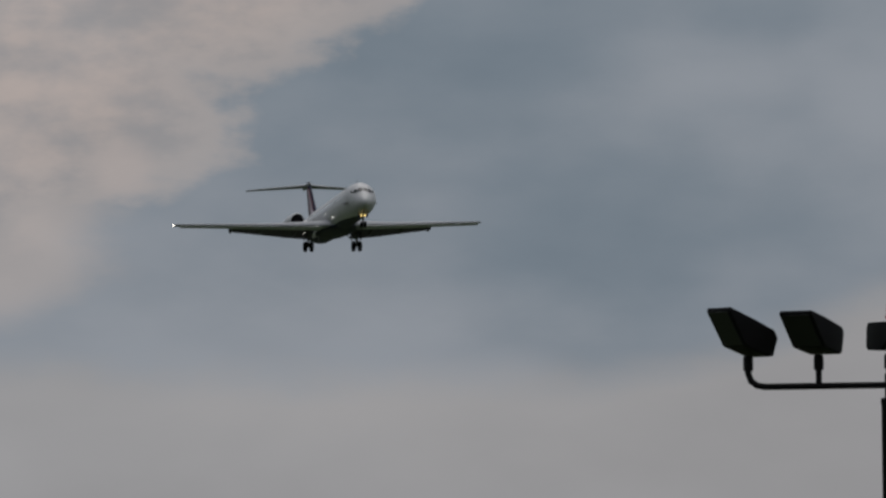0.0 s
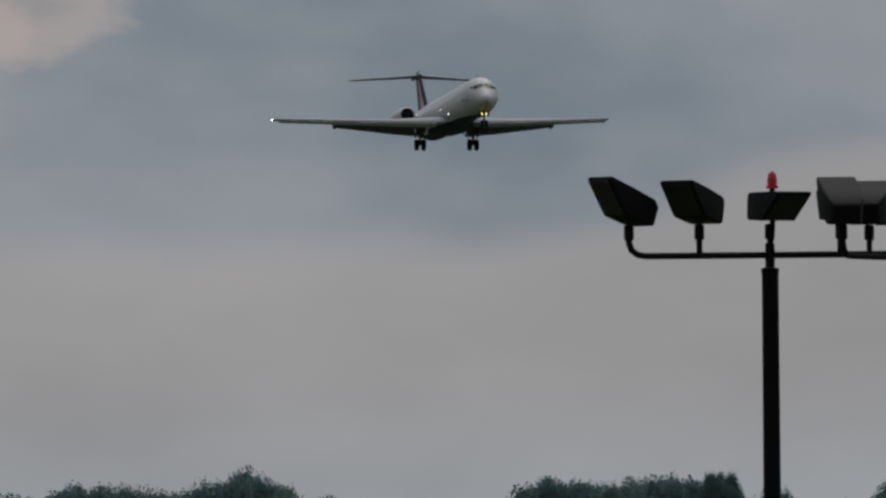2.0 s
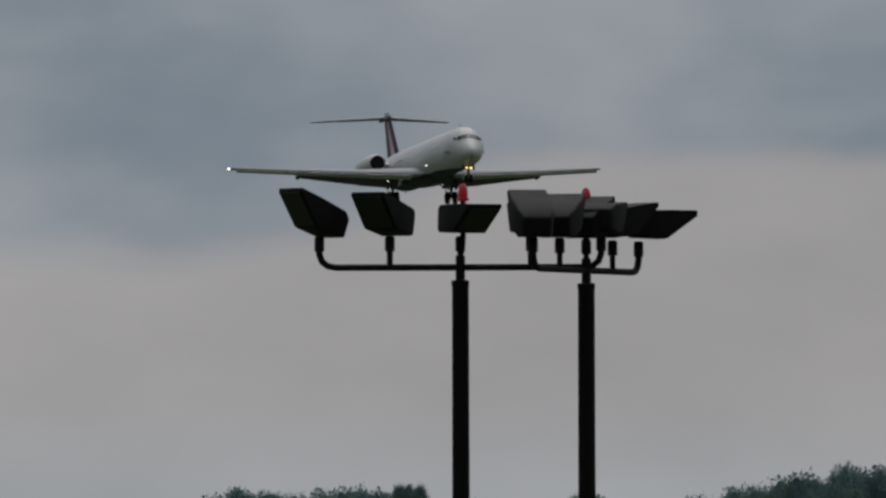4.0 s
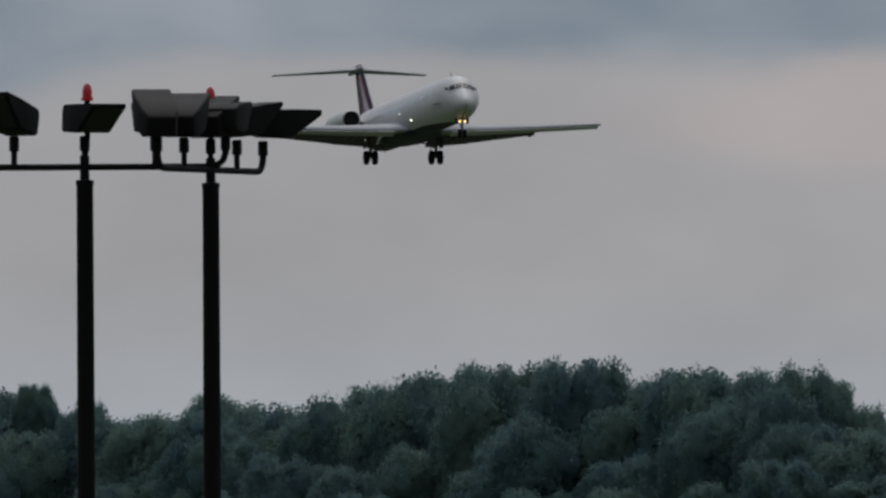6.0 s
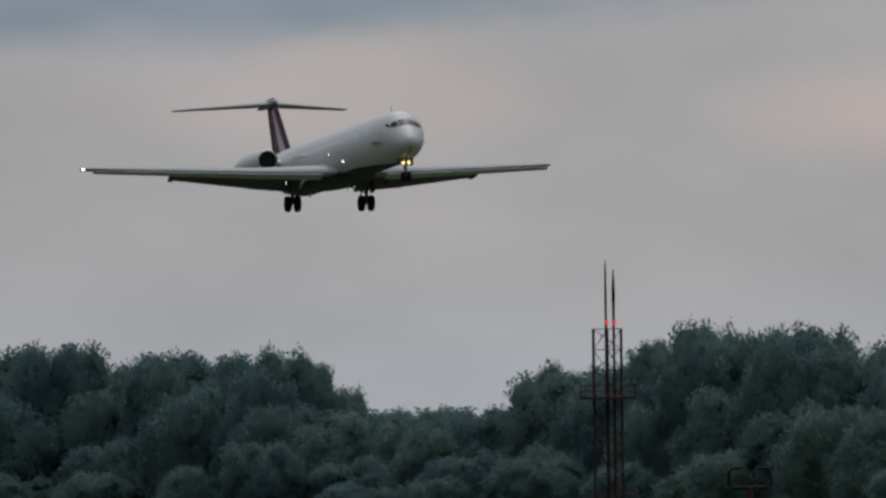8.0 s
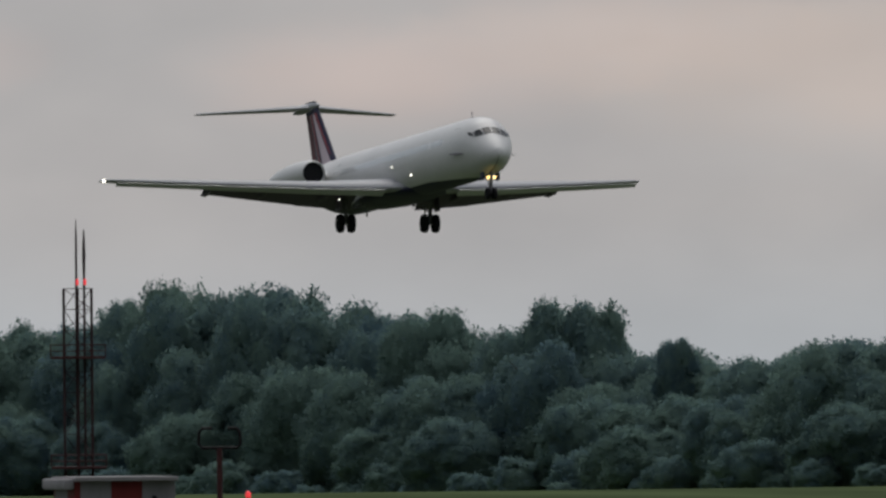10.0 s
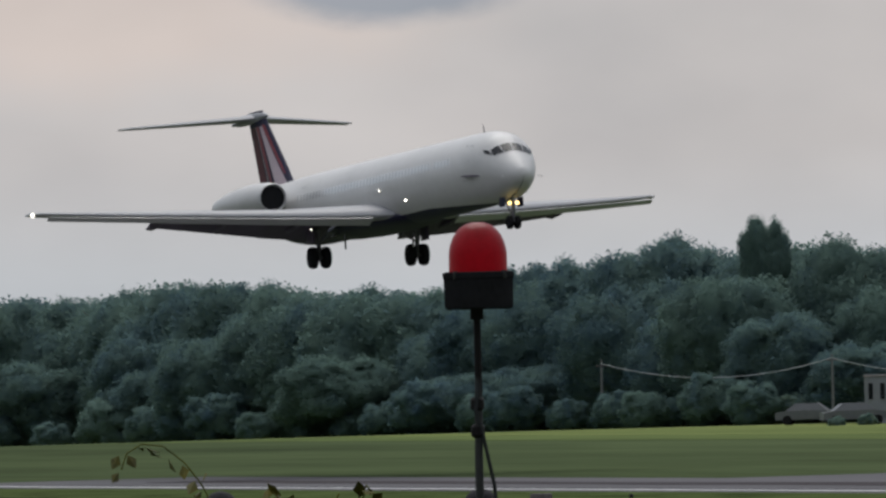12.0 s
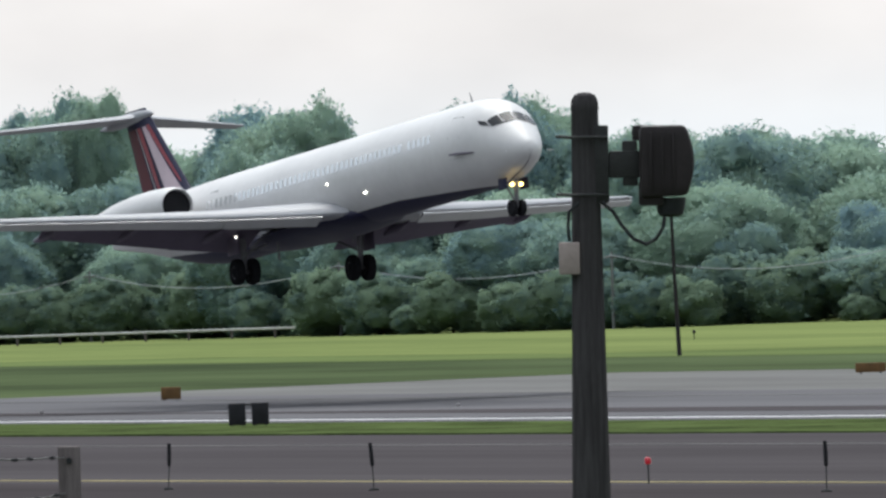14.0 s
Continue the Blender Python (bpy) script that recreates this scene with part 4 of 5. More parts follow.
def hut():
    d = 396
    c = at(-74.942, d)
    c.z = ground_z(c.x, c.y)
    th = base("equipment_hut", Matrix.Translation(c) @ pose(0, 0, 0, 0, 0, 74.93 + 12), "red and white striped equipment hut with pale flat roof", "hut")
    top = rise(d, -0.357) - c.z
    w, dp = 1.34, 1.3
    edges = [-w, -w + 0.16, -w + 0.98, -w + 1.80, w]
    for i, (a, b) in enumerate(zip(edges, edges[1:])):
        for y0, y1, nm in ((-dp, -dp + 0.12, "front"), (dp - 0.12, dp, "back")):
            bm = bmesh.new()
            block(bm, a + 0.002, b - 0.002, y0, y1, 0, top - 0.12, 0.006)
            part("wall_panel", bm, M_SHEDR if i in (0, 2) else M_SHEDW, th, "red wall panel" if i in (0, 2) else "dirty white wall panel", False)
    for x0, x1 in ((-w, -w + 0.12), (w - 0.12, w)):
        for j, (y0, y1) in enumerate(((-dp + 0.125, -0.4), (-0.396, 0.4), (0.404, dp - 0.125))):
            bm = bmesh.new()
            block(bm, x0, x1, y0, y1, 0, top - 0.12, 0.006)
            part("wall_panel", bm, M_SHEDR if j == 0 else M_SHEDW, th, "", False)
    bm = bmesh.new()
    block(bm, -w - 0.02, w + 0.02, -dp - 0.3, dp + 0.3, top - 0.117, top, 0.02)
    part("roof", bm, M_ROOF, th, "pale flat roof with shallow overhang", False)
    bm = bmesh.new()
    block(bm, -w - 0.3, -w - 0.025, -dp - 0.1, dp + 0.1, top - 0.34, top - 0.05, 0.06)
    part("roof_hood", bm, M_SHEDW, th)
    bm = bmesh.new()
    block(bm, w - 0.62, w - 0.50, -dp - 0.05, -dp - 0.002, 0.6, top - 0.5, 0.01)
    part("louvre", bm, M_DARK, th, "dark vertical louvre", False)


def loop_aerial():
    d = 398
    p = at(-74.545, d)
    p.z = ground_z(p.x, p.y)
    th = base("loop_aerial", Matrix.Translation(p) @ pose(0, 0, 0, 0, 0, 74.5), "red post carrying a dark open loop aerial", "aerial")
    zb, zt = rise(d, -0.255) - p.z, rise(d, -0.18) - p.z
    bm = bmesh.new()
    tube(bm, [(0, 0, 0), (0, 0, zb)], 0.075, 10)
    part("post", bm, M_RUST, th, "faded red post")
    bm = bmesh.new()
    r = 0.53
    tube(bm, [(-0.18, 0, zt), (-r + .08, 0, zt), (-r, 0, zt - .1), (-r - .02, 0, zb + .12), (-r + .08, 0, zb + .01), (r - .08, 0, zb + .01), (r + .02, 0, zb + .12), (r, 0, zt - .1), (r - .08, 0, zt), (0.22, 0, zt)], 0.042, 8)
    part("loop", bm, M_BLACKM, th)
    # low lamp on a stake, and a cabinet beside
    q = at(-74.438, d)
    q.z = ground_z(q.x, q.y)
    th = base("marker_lamp", Matrix.Translation(q), "lit red marker lamp on a thin stake", "marker light")
    zl = rise(d, -0.442) - q.z
    bm = bmesh.new()
    tube(bm, [(0, 0, 0), (0, 0, zl)], 0.03, 8)
    part("stake", bm, M_STEEL, th)
    bm = bmesh.new()
    lathe(bm, [(0.07, zl), (0.075, zl + 0.1), (0.05, zl + 0.16), (0, zl + 0.18)], 12)
    part("lamp", bm, M_REDLIT, th, "lit red lamp")
    q = at(-74.59, d)
    q.z = ground_z(q.x, q.y)
    th = base("control_cabinet", Matrix.Translation(q) @ pose(0, 0, 0, 0, 0, 74), "dark green metal control cabinets on the grass", "cabinet")
    for x, h in ((-0.09, 3.05), (0.09, 3.12)):
        bm = bmesh.new()
        block(bm, x - 0.075, x + 0.075, -0.12, 0.12, 0, h, 0.015)
        part("cabinet_box", bm, M_STEEL, th)


radio_mast()
hut()
loop_aerial()


# ---- wooden pole with its equipment box ----
def equipment_pole():
    d = 90
    foot = at(-65.577, d)
    foot.z = ground_z(foot.x, foot.y)
    th = base("wooden_pole", Matrix.Translation(foot) @ pose(0, 0, 0, 0, 0, 65.5) @ pose(0, 0, 0, 0, 1.1, 0), "weathered wooden pole with bracketed equipment box", "utility pole")
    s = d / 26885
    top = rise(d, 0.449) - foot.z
    bm = bmesh.new()
    r0, r1 = 24 * s, 35 * s
    lathe(bm, [(r1 * 1.1, -0.2), (r1 * 1.04, 0.4), (r1 * 0.98, 1.4), (r0 * 1.05, top - 0.5), (r0, top - 0.11), (r0 * 1.04, top - 0.10), (r0 * 0.98, top - 0.05), (r0 * 0.8, top - 0.02), (r0 * 0.45, top - 0.004), (0, top)], 28)
    part("pole", bm, M_POLE, th)
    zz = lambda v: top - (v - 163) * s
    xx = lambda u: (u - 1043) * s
    bm = bmesh.new()
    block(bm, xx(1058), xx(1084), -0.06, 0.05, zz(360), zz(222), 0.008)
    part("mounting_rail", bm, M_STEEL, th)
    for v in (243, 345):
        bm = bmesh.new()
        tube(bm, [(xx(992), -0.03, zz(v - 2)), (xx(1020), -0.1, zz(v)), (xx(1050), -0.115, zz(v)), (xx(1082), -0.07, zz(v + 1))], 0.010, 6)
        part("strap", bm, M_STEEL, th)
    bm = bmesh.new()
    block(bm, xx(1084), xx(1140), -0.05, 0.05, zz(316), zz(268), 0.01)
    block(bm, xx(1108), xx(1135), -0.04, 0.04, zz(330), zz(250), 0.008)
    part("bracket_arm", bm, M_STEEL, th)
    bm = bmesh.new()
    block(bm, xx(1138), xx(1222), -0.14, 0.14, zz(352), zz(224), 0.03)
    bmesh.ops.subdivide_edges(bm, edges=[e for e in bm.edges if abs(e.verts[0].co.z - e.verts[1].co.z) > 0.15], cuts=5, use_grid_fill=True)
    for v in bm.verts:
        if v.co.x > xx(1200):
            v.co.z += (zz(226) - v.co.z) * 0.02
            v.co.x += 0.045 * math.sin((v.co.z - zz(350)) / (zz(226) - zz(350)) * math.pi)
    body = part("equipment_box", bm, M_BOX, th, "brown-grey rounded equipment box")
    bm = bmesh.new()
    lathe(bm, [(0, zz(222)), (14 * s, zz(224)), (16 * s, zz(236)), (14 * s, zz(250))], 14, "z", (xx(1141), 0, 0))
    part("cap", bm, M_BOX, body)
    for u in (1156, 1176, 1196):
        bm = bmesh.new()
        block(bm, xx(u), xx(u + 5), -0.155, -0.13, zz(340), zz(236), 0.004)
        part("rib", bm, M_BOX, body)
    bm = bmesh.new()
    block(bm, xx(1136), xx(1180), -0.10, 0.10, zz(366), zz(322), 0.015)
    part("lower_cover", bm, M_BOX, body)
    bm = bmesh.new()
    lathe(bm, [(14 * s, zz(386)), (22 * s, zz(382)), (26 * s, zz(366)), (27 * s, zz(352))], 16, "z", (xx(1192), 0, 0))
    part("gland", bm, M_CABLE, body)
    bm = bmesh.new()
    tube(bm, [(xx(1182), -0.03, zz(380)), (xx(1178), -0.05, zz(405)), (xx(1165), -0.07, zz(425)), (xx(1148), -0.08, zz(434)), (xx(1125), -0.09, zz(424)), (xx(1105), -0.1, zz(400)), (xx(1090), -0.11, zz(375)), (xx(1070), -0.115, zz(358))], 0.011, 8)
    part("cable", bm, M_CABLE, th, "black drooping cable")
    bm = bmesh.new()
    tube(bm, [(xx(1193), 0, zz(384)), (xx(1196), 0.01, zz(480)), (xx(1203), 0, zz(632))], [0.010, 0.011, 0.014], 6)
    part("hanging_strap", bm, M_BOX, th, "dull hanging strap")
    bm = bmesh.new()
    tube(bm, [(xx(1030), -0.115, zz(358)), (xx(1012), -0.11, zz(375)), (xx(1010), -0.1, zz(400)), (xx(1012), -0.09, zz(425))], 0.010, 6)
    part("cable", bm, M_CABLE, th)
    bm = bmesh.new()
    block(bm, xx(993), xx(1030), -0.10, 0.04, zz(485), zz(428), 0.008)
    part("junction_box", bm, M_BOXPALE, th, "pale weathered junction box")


equipment_pole()


# ---- fence ----
FENCE_D = 65.0


def fence_point(az):
    p = at(az, FENCE_D)
    p.z = ground_z(p.x, p.y)
    return p


def dark_post(az, el, r=0.0725):
    p = fence_point(az)
    top = rise(FENCE_D, el) - p.z
    th = base("round_post", Matrix.Translation(p), "dark creosoted round timber post with domed top", "fence post", "round gate posts")
    bm = bmesh.new()
    lathe(bm, [(r * 1.03, -0.1), (r * 1.02, 0.8), (r, top - 0.09), (r * 1.03, top - 0.085), (r * 1.0, top - 0.055), (r * 0.85, top - 0.03), (r * 0.6, top - 0.012), (r * 0.3, top - 0.003), (0, top)], 24)
    part("shaft", bm, M_POSTDARK, th)
    return th


def grey_post(az, el, lean=0.0, w=0.048):
    p = fence_point(az)
    top = rise(FENCE_D, el) - p.z
    th = base("square_post", Matrix.Translation(p) @ pose(0, 0, 0, 0, 0, -az) @ pose(0, 0, 0, 0, lean, 0), "silvered square timber fence post", "fence post", "square fence posts")
    bm = bmesh.new()
    block(bm, -w, w, -w, w, -0.1, top, 0.008)
    part("shaft", bm, M_POSTGREY, th)
    for z in (top - 0.06, top - 0.25):
        bm = bmesh.new()
        tube(bm, [(0, -w - 0.012, z), (0, -w + 0.01, z)], 0.014, 6)
        part("staple", bm, M_CABLE, th)
    return th


def barbed_wire(a0, a1, e0, e1, sag, seed):
    """Two twisted strands with barbs, sagging between two posts."""
    rnd = random.Random(seed)
    th = base("barbed_wire", pose(0, 0, 0), "rusty dark barbed wire strand between fence posts", "barbed wire", "fence wires")
    n = max(8, int(abs(a1 - a0) * 30))
    pts = []
    for i in range(n + 1):
        t = i / n
        el = e0 + (e1 - e0) * t - sag * 4 * t * (1 - t) + rnd.uniform(-.0025, .0025)
        p = at(a0 + (a1 - a0) * t, FENCE_D - 0.06)
        p.z = rise(FENCE_D, el)
        pts.append(p)
    bm = bmesh.new()
    tube(bm, pts, 0.0036, 5)
    th.location = pts[0]
    for v in bm.verts:
        v.co -= pts[0]
    part("strand", bm, M_WIRE, th)
    bb = bmesh.new()
    k = int(abs(a1 - a0) / 0.072)
    for i in range(k):
        t = (i + 0.5 + rnd.uniform(-.2, .2)) / k
        f = t * n
        j = min(n - 1, int(f))
        p = pts[j].lerp(pts[j + 1], f - j) - pts[0]
        for q in range(2):
            d = Vector((rnd.uniform(-.6, .6), rnd.uniform(-.6, .6), rnd.choice((-1, 1)) * rnd.uniform(.6, 1))).normalized() * 0.0105
            tube(bb, [p - d, p + d], [0.003, 0.0035], 4)
        tube(bb, [p - Vector((0.006, 0.014, 0)), p + Vector((0.006, 0.014, 0))], 0.0055, 5)
    tagged(part("barbing", bb, M_CABLE, th), kind="stuff")
    return th


def fence():
    for az, el in ((-68.333, -0.659), (-68.022, -0.650), (-69.909, -0.703), (-71.449, -0.612), (-70.468, -0.628)):
        dark_post(az, el)
    for az, el, ln in ((-67.523, -0.813, 0), (-69.265, -0.73, 13), (-70.24, -0.652, 0), (-71.05, -0.80, 0), (-71.7, -0.86, 2)):
        grey_post(az, el, ln)
    for a0, a1, e0, e1, sag in ((-71.05, -70.24, -.78, -.70, .02), (-70.24, -69.92, -.70, -.715, .003), (-69.90, -68.90, -.735, -.785, .006), (-68.90, -68.34, -.787, -.815, .004), (-68.32, -68.03, -.827, -.833, .002), (-68.01, -67.54, -.845, -.852, .006),
                                (-69.90, -68.34, -.808, -.774, .012), (-70.24, -69.92, -.808, -.815, .004), (-69.90, -68.34, -.90, -.943, .01), (-68.90, -68.34, -.94, -.985, .01), (-68.32, -68.03, -.99, -1.0, .004), (-68.01, -67.54, -1.01, -.99, .015)):
        barbed_wire(a0, a1, e0, e1, sag, int(abs(a0 * 100 + e0 * 1000)))


fence()


def vine():
    """A bramble shoot that leans over the fence."""
    th = base("bramble_shoot", fencepose(-71.7), "yellow-green bramble shoots arching over the fence", "climbing plant")
    o = th.location.copy()
    rnd = random.Random(5)
    def pt(az, el):
        p = at(az, FENCE_D - 0.3)
        p.z = rise(FENCE_D, el)
        return p - o
    runs = [[(-71.36, -0.95), (-71.46, -0.70), (-71.52, -0.58), (-71.58, -0.50), (-71.66, -0.435), (-71.74, -0.425), (-71.80, -0.46), (-71.82, -0.52)],
            [(-71.42, -0.95), (-71.47, -0.72), (-71.55, -0.62)], [(-71.2, -0.95), (-71.22, -0.66), (-71.26, -0.60)], [(-70.98, -1.0), (-70.94, -0.72), (-70.9, -0.62)], [(-70.75, -1.0), (-70.82, -0.70), (-70.9, -0.60)], [(-71.08, -0.98), (-71.05, -0.70), (-71.0, -0.63)]]
    lv = bmesh.new()
    for r in runs:
        bm = bmesh.new()
        tube(bm, [pt(*q) for q in r], 0.0035, 5)
        part("stem", bm, M_VINE, th)
        for (p, q) in zip(r, r[1:]):
            for k in range(2 if r is runs[0] else 7):
                t = rnd.random()
                c = pt(p[0] + (q[0] - p[0]) * t, p[1] + (q[1] - p[1]) * t) + Vector((rnd.uniform(-.05, .05), rnd.uniform(-.05, .05), rnd.uniform(-.04, .03)))
                a = rnd.uniform(0, 6.28)
                u = Vector((math.cos(a), math.sin(a), rnd.uniform(-1.4, 0.3))).normalized() * rnd.uniform(.03, .065)
                w = u.cross(Vector((rnd.uniform(-1, 1), rnd.uniform(-1, 1), 1))).normalized() * u.length * 0.45
                bend = u.cross(w).normalized() * 0.008
                v = [lv.verts.new(c + x) for x in (-u * 0.1, u * 0.5 + w + bend, u * 1.3, u * 0.5 - w + bend)]
                lv.faces.new(v[:3]), lv.faces.new((v[0], v[2], v[3]))
    tagged(part("leaves", lv, M_VINE, th, smooth=False), kind="stuff")


def fencepose(az):
    return Matrix.Translation(fence_point(az))


vine()


# ---- things on the airfield ----
def snow_stakes():
    bm = bmesh.new()
    lathe(bm, [(0.14, 0), (0.15, 0.03), (0.10, 0.07), (0.03, 0.09)], 12)
    th = base("marker_stake", pose(0, 0, 0), "thin dark edge marker stake on a flat base", "marker stake", "taxiway stakes")
    part("foot", bm, M_DARK, th)
    bm = bmesh.new()
    tube(bm, [(0, 0, 0.06), (0, 0, 0.72)], 0.018, 6)
    part("rod", bm, M_STEEL, th)
    bm = bmesh.new()
    tube(bm, [(0, 0, 0.66), (0.0, 0, 0.70), (-0.02, 0, 1.0), (-0.05, 0, 1.30)], [0.04, 0.055, 0.06, 0.05], 8)
    part("sleeve", bm, M_DARK, th)
    th.matrix_basis = pose(-378.2 + 14.36, 165.4, 0.03)
    rnd = random.Random(3)
    for k in range(-3, 7):
        if k != -1:
            copy_thing(th, pose(-378.2 - 14.36 * k, 165.4, 0.03, rnd.uniform(-3, 3), rnd.uniform(-3, 3), 0))


snow_stakes()


def sign_back(name, az, el, w, h, material, label, gap=0.0, n=1):
    d = EYE / math.tan(radians(-el))
    p = at(az, d, 0.0)
    th = base(name, Matrix.Translation(p) @ pose(0, 0, 0, 0, 0, -az), label, "airfield sign", "airfield signs")
    for i in range(n):
        x = (i - (n - 1) / 2) * (w + gap)
        bm = bmesh.new()
        block(bm, x - w / 2, x + w / 2, -0.12, 0.12, 0.10, h, 0.02)
        part("panel", bm, material, th)
        for q in (-0.32, 0.32):
            bm = bmesh.new()
            tube(bm, [(x + q * w, 0, 0), (x + q * w, 0, 0.14)], 0.03, 6)
            part("foot", bm, M_STEEL, th)
    if n > 1:
        bm = bmesh.new()
        tube(bm, [(-w * .6, 0, h - .06), (w * .6, 0, h - .06)], 0.03, 6)
        part("tie", bm, M_STEEL, th)


sign_back("guidance_sign", -66.84, -0.768, 0.62, 0.90, M_SIGNBLACK, "pair of black sign boxes beside the runway", 0.22, 2)
sign_back("guidance_sign", -67.13, -0.659, 0.84, 0.62, M_SIGNBROWN, "brown-backed guidance sign beyond the runway")
sign_back("guidance_sign", -68.305, -0.614, 0.72, 0.60, M_SIGNGREY, "grey-backed guidance sign beyond the runway")
sign_back("guidance_sign", -64.49, -0.655, 1.30, 0.50, M_SIGNBROWN, "brown-backed long guidance sign beyond the runway")


def edge_light(az, el, h, label, lampmat):
    d = EYE / math.tan(radians(-el))
    th = base("edge_light", Matrix.Translation(at(az, d, 0.0)), label, "edge light", "airfield edge lights")
    bm = bmesh.new()
    tube(bm, [(0, 0, 0), (0, 0, h - 0.18)], 0.025, 6)
    part("stem", bm, M_STEEL, th)
    bm = bmesh.new()
    lathe(bm, [(0.05, h - 0.2), (0.09, h - 0.14), (0.085, h - 0.04), (0.04, h), (0, h)], 12)
    part("lamp", bm, lampmat, th)


edge_light(-68.138, -0.705, 0.5, "dark edge light on a thin stem", M_DARK)
edge_light(-67.62, -0.69, 0.16, "small pale edge light", M_ROOF)
edge_light(-66.05, -0.72, 0.16, "small pale edge light", M_ROOF)
edge_light(-69.9, -0.70, 0.4, "dark edge light on a thin stem", M_DARK)
edge_light(-65.342, -1.04, 0.75, "red reflector marker on a thin stake", M_REDDULL)
edge_light(-68.255, -0.95, 0.85, "red reflector marker on a thin stake", M_REDDULL)
edge_light(-65.15, -0.50, 0.55, "dark edge light on a thin stem", M_DARK)


# outline of the woods against the sky: azimuth and elevation, by stretches
WOODS_WEST = [(-84, .1), (-82.6, .1), (-81.5, .22), (-81.25, .19), (-81, .27), (-80.7, .16), (-80.3, .08), (-80.05, .1), (-79.9, .219), (-79.82, .233), (-79.72, .2), (-79.55, .222), (-79.43, .237), (-79.33, .205), (-79.2, .253), (-79.11, .15), (-79.07, .128), (-78.98, .18), (-78.89, .106), (-78.77, .131),
              (-78.66, .115), (-78.49, .21), (-78.3, .177), (-78.19, .14), (-78.05, .193), (-77.86, .256), (-77.56, .297), (-77.47, .318), (-77.33, .253), (-77.3, .296), (-77.15, .333), (-77.05, .305), (-77, .24), (-76.91, .229), (-76.88, .261), (-76.71, .292), (-76.37, .269)]
WOODS_MAST = [(-76.26, .305), (-76.18, .262), (-76.12, .179), (-76.01, .134), (-75.94, .065), (-75.65, .07), (-75.41, .071), (-75.36, .17), (-75.26, .235), (-75.13, .195), (-74.98, .247), (-74.94, .332), (-74.83, .363), (-74.69, .372), (-74.57, .297), (-74.47, .349), (-74.34, .358), (-74.17, .314), (-74.03, .281),
              (-73.99, .238), (-73.71, .267), (-73.56, .17), (-73.41, .19), (-73.37, .168), (-73.34, .275), (-73.24, .299), (-73.09, .283), (-73.03, .197), (-72.92, .111), (-72.89, .143), (-72.81, .153), (-72.73, .056), (-72.51, .065), (-72.3, .116), (-72.13, .14)]
WOODS_BEACON = [(-71.96, .125), (-71.79, .174), (-71.56, .179), (-71.36, .184), (-71.26, .139), (-71.17, .158), (-71.09, .102), (-70.94, .152), (-70.68, .124), (-70.34, .168), (-70.28, .23), (-70.13, .194), (-70, .234), (-69.91, .221), (-69.88, .294), (-69.78, .313), (-69.63, .277), (-69.53, .253), (-69.48, .327),
                (-69.37, .381), (-69.29, .311), (-69.28, .236), (-69.06, .294), (-68.93, .237), (-68.71, .265), (-68.58, .283), (-68.45, .25), (-68.3, .252)]
WOODS_EAST = [(-68.27, .345), (-68.11, .4), (-68, .428), (-67.81, .411), (-67.77, .33), (-67.73, .465), (-67.6, .512), (-67.38, .523), (-67.29, .47), (-67.24, .4), (-67.2, .29), (-67, .3), (-66.89, .379), (-66.79, .45), (-66.62, .462), (-66.49, .439), (-66.44, .365), (-66.32, .3), (-66.25, .27), (-66.17, .29),
              (-66.1, .36), (-66, .42), (-65.87, .448), (-65.7, .434), (-65.6, .4), (-65.58, .29), (-65.33, .31), (-65.12, .27), (-64.99, .297), (-64.78, .289), (-64.54, .25), (-64.3, .2), (-63.5, .3), (-61.5, .28)]
WOODS_LINE = WOODS_WEST + WOODS_MAST + WOODS_BEACON + WOODS_EAST


def skyline(az):
    for (a0, e0), (a1, e1) in zip(WOODS_LINE, WOODS_LINE[1:]):
        if a0 <= az <= a1:
            return e0 + (e1 - e0) * (az - a0) / (a1 - a0)
    return 0.2


def dome_top(az, half):
    """Elevation of the tallest rounded crown, half degrees to each side, that stays under the outline."""
    return min(skyline(az + s * half) + min(0.42, 1.4 * half) * (1 - math.sqrt(1 - s * s)) for s in (-0.95, -0.8, -0.6, -0.4, -0.2, 0, 0.2, 0.4, 0.6, 0.8, 0.95))


def wood_edge(az):
    """Distance of the front of the woods."""
    k = [(-84, 1560), (-80, 1500), (-76, 1340), (-73, 1225), (-71, 1090), (-69.5, 1035), (-68.5, 1016), (-67.2, 1008), (-65.8, 957), (-64.5, 945), (-60, 940)]
    for (a0, d0), (a1, d1) in zip(k, k[1:]):
        if a0 <= az <= a1:
            return d0 + (d1 - d0) * (az - a0) / (a1 - a0)
    return 1000


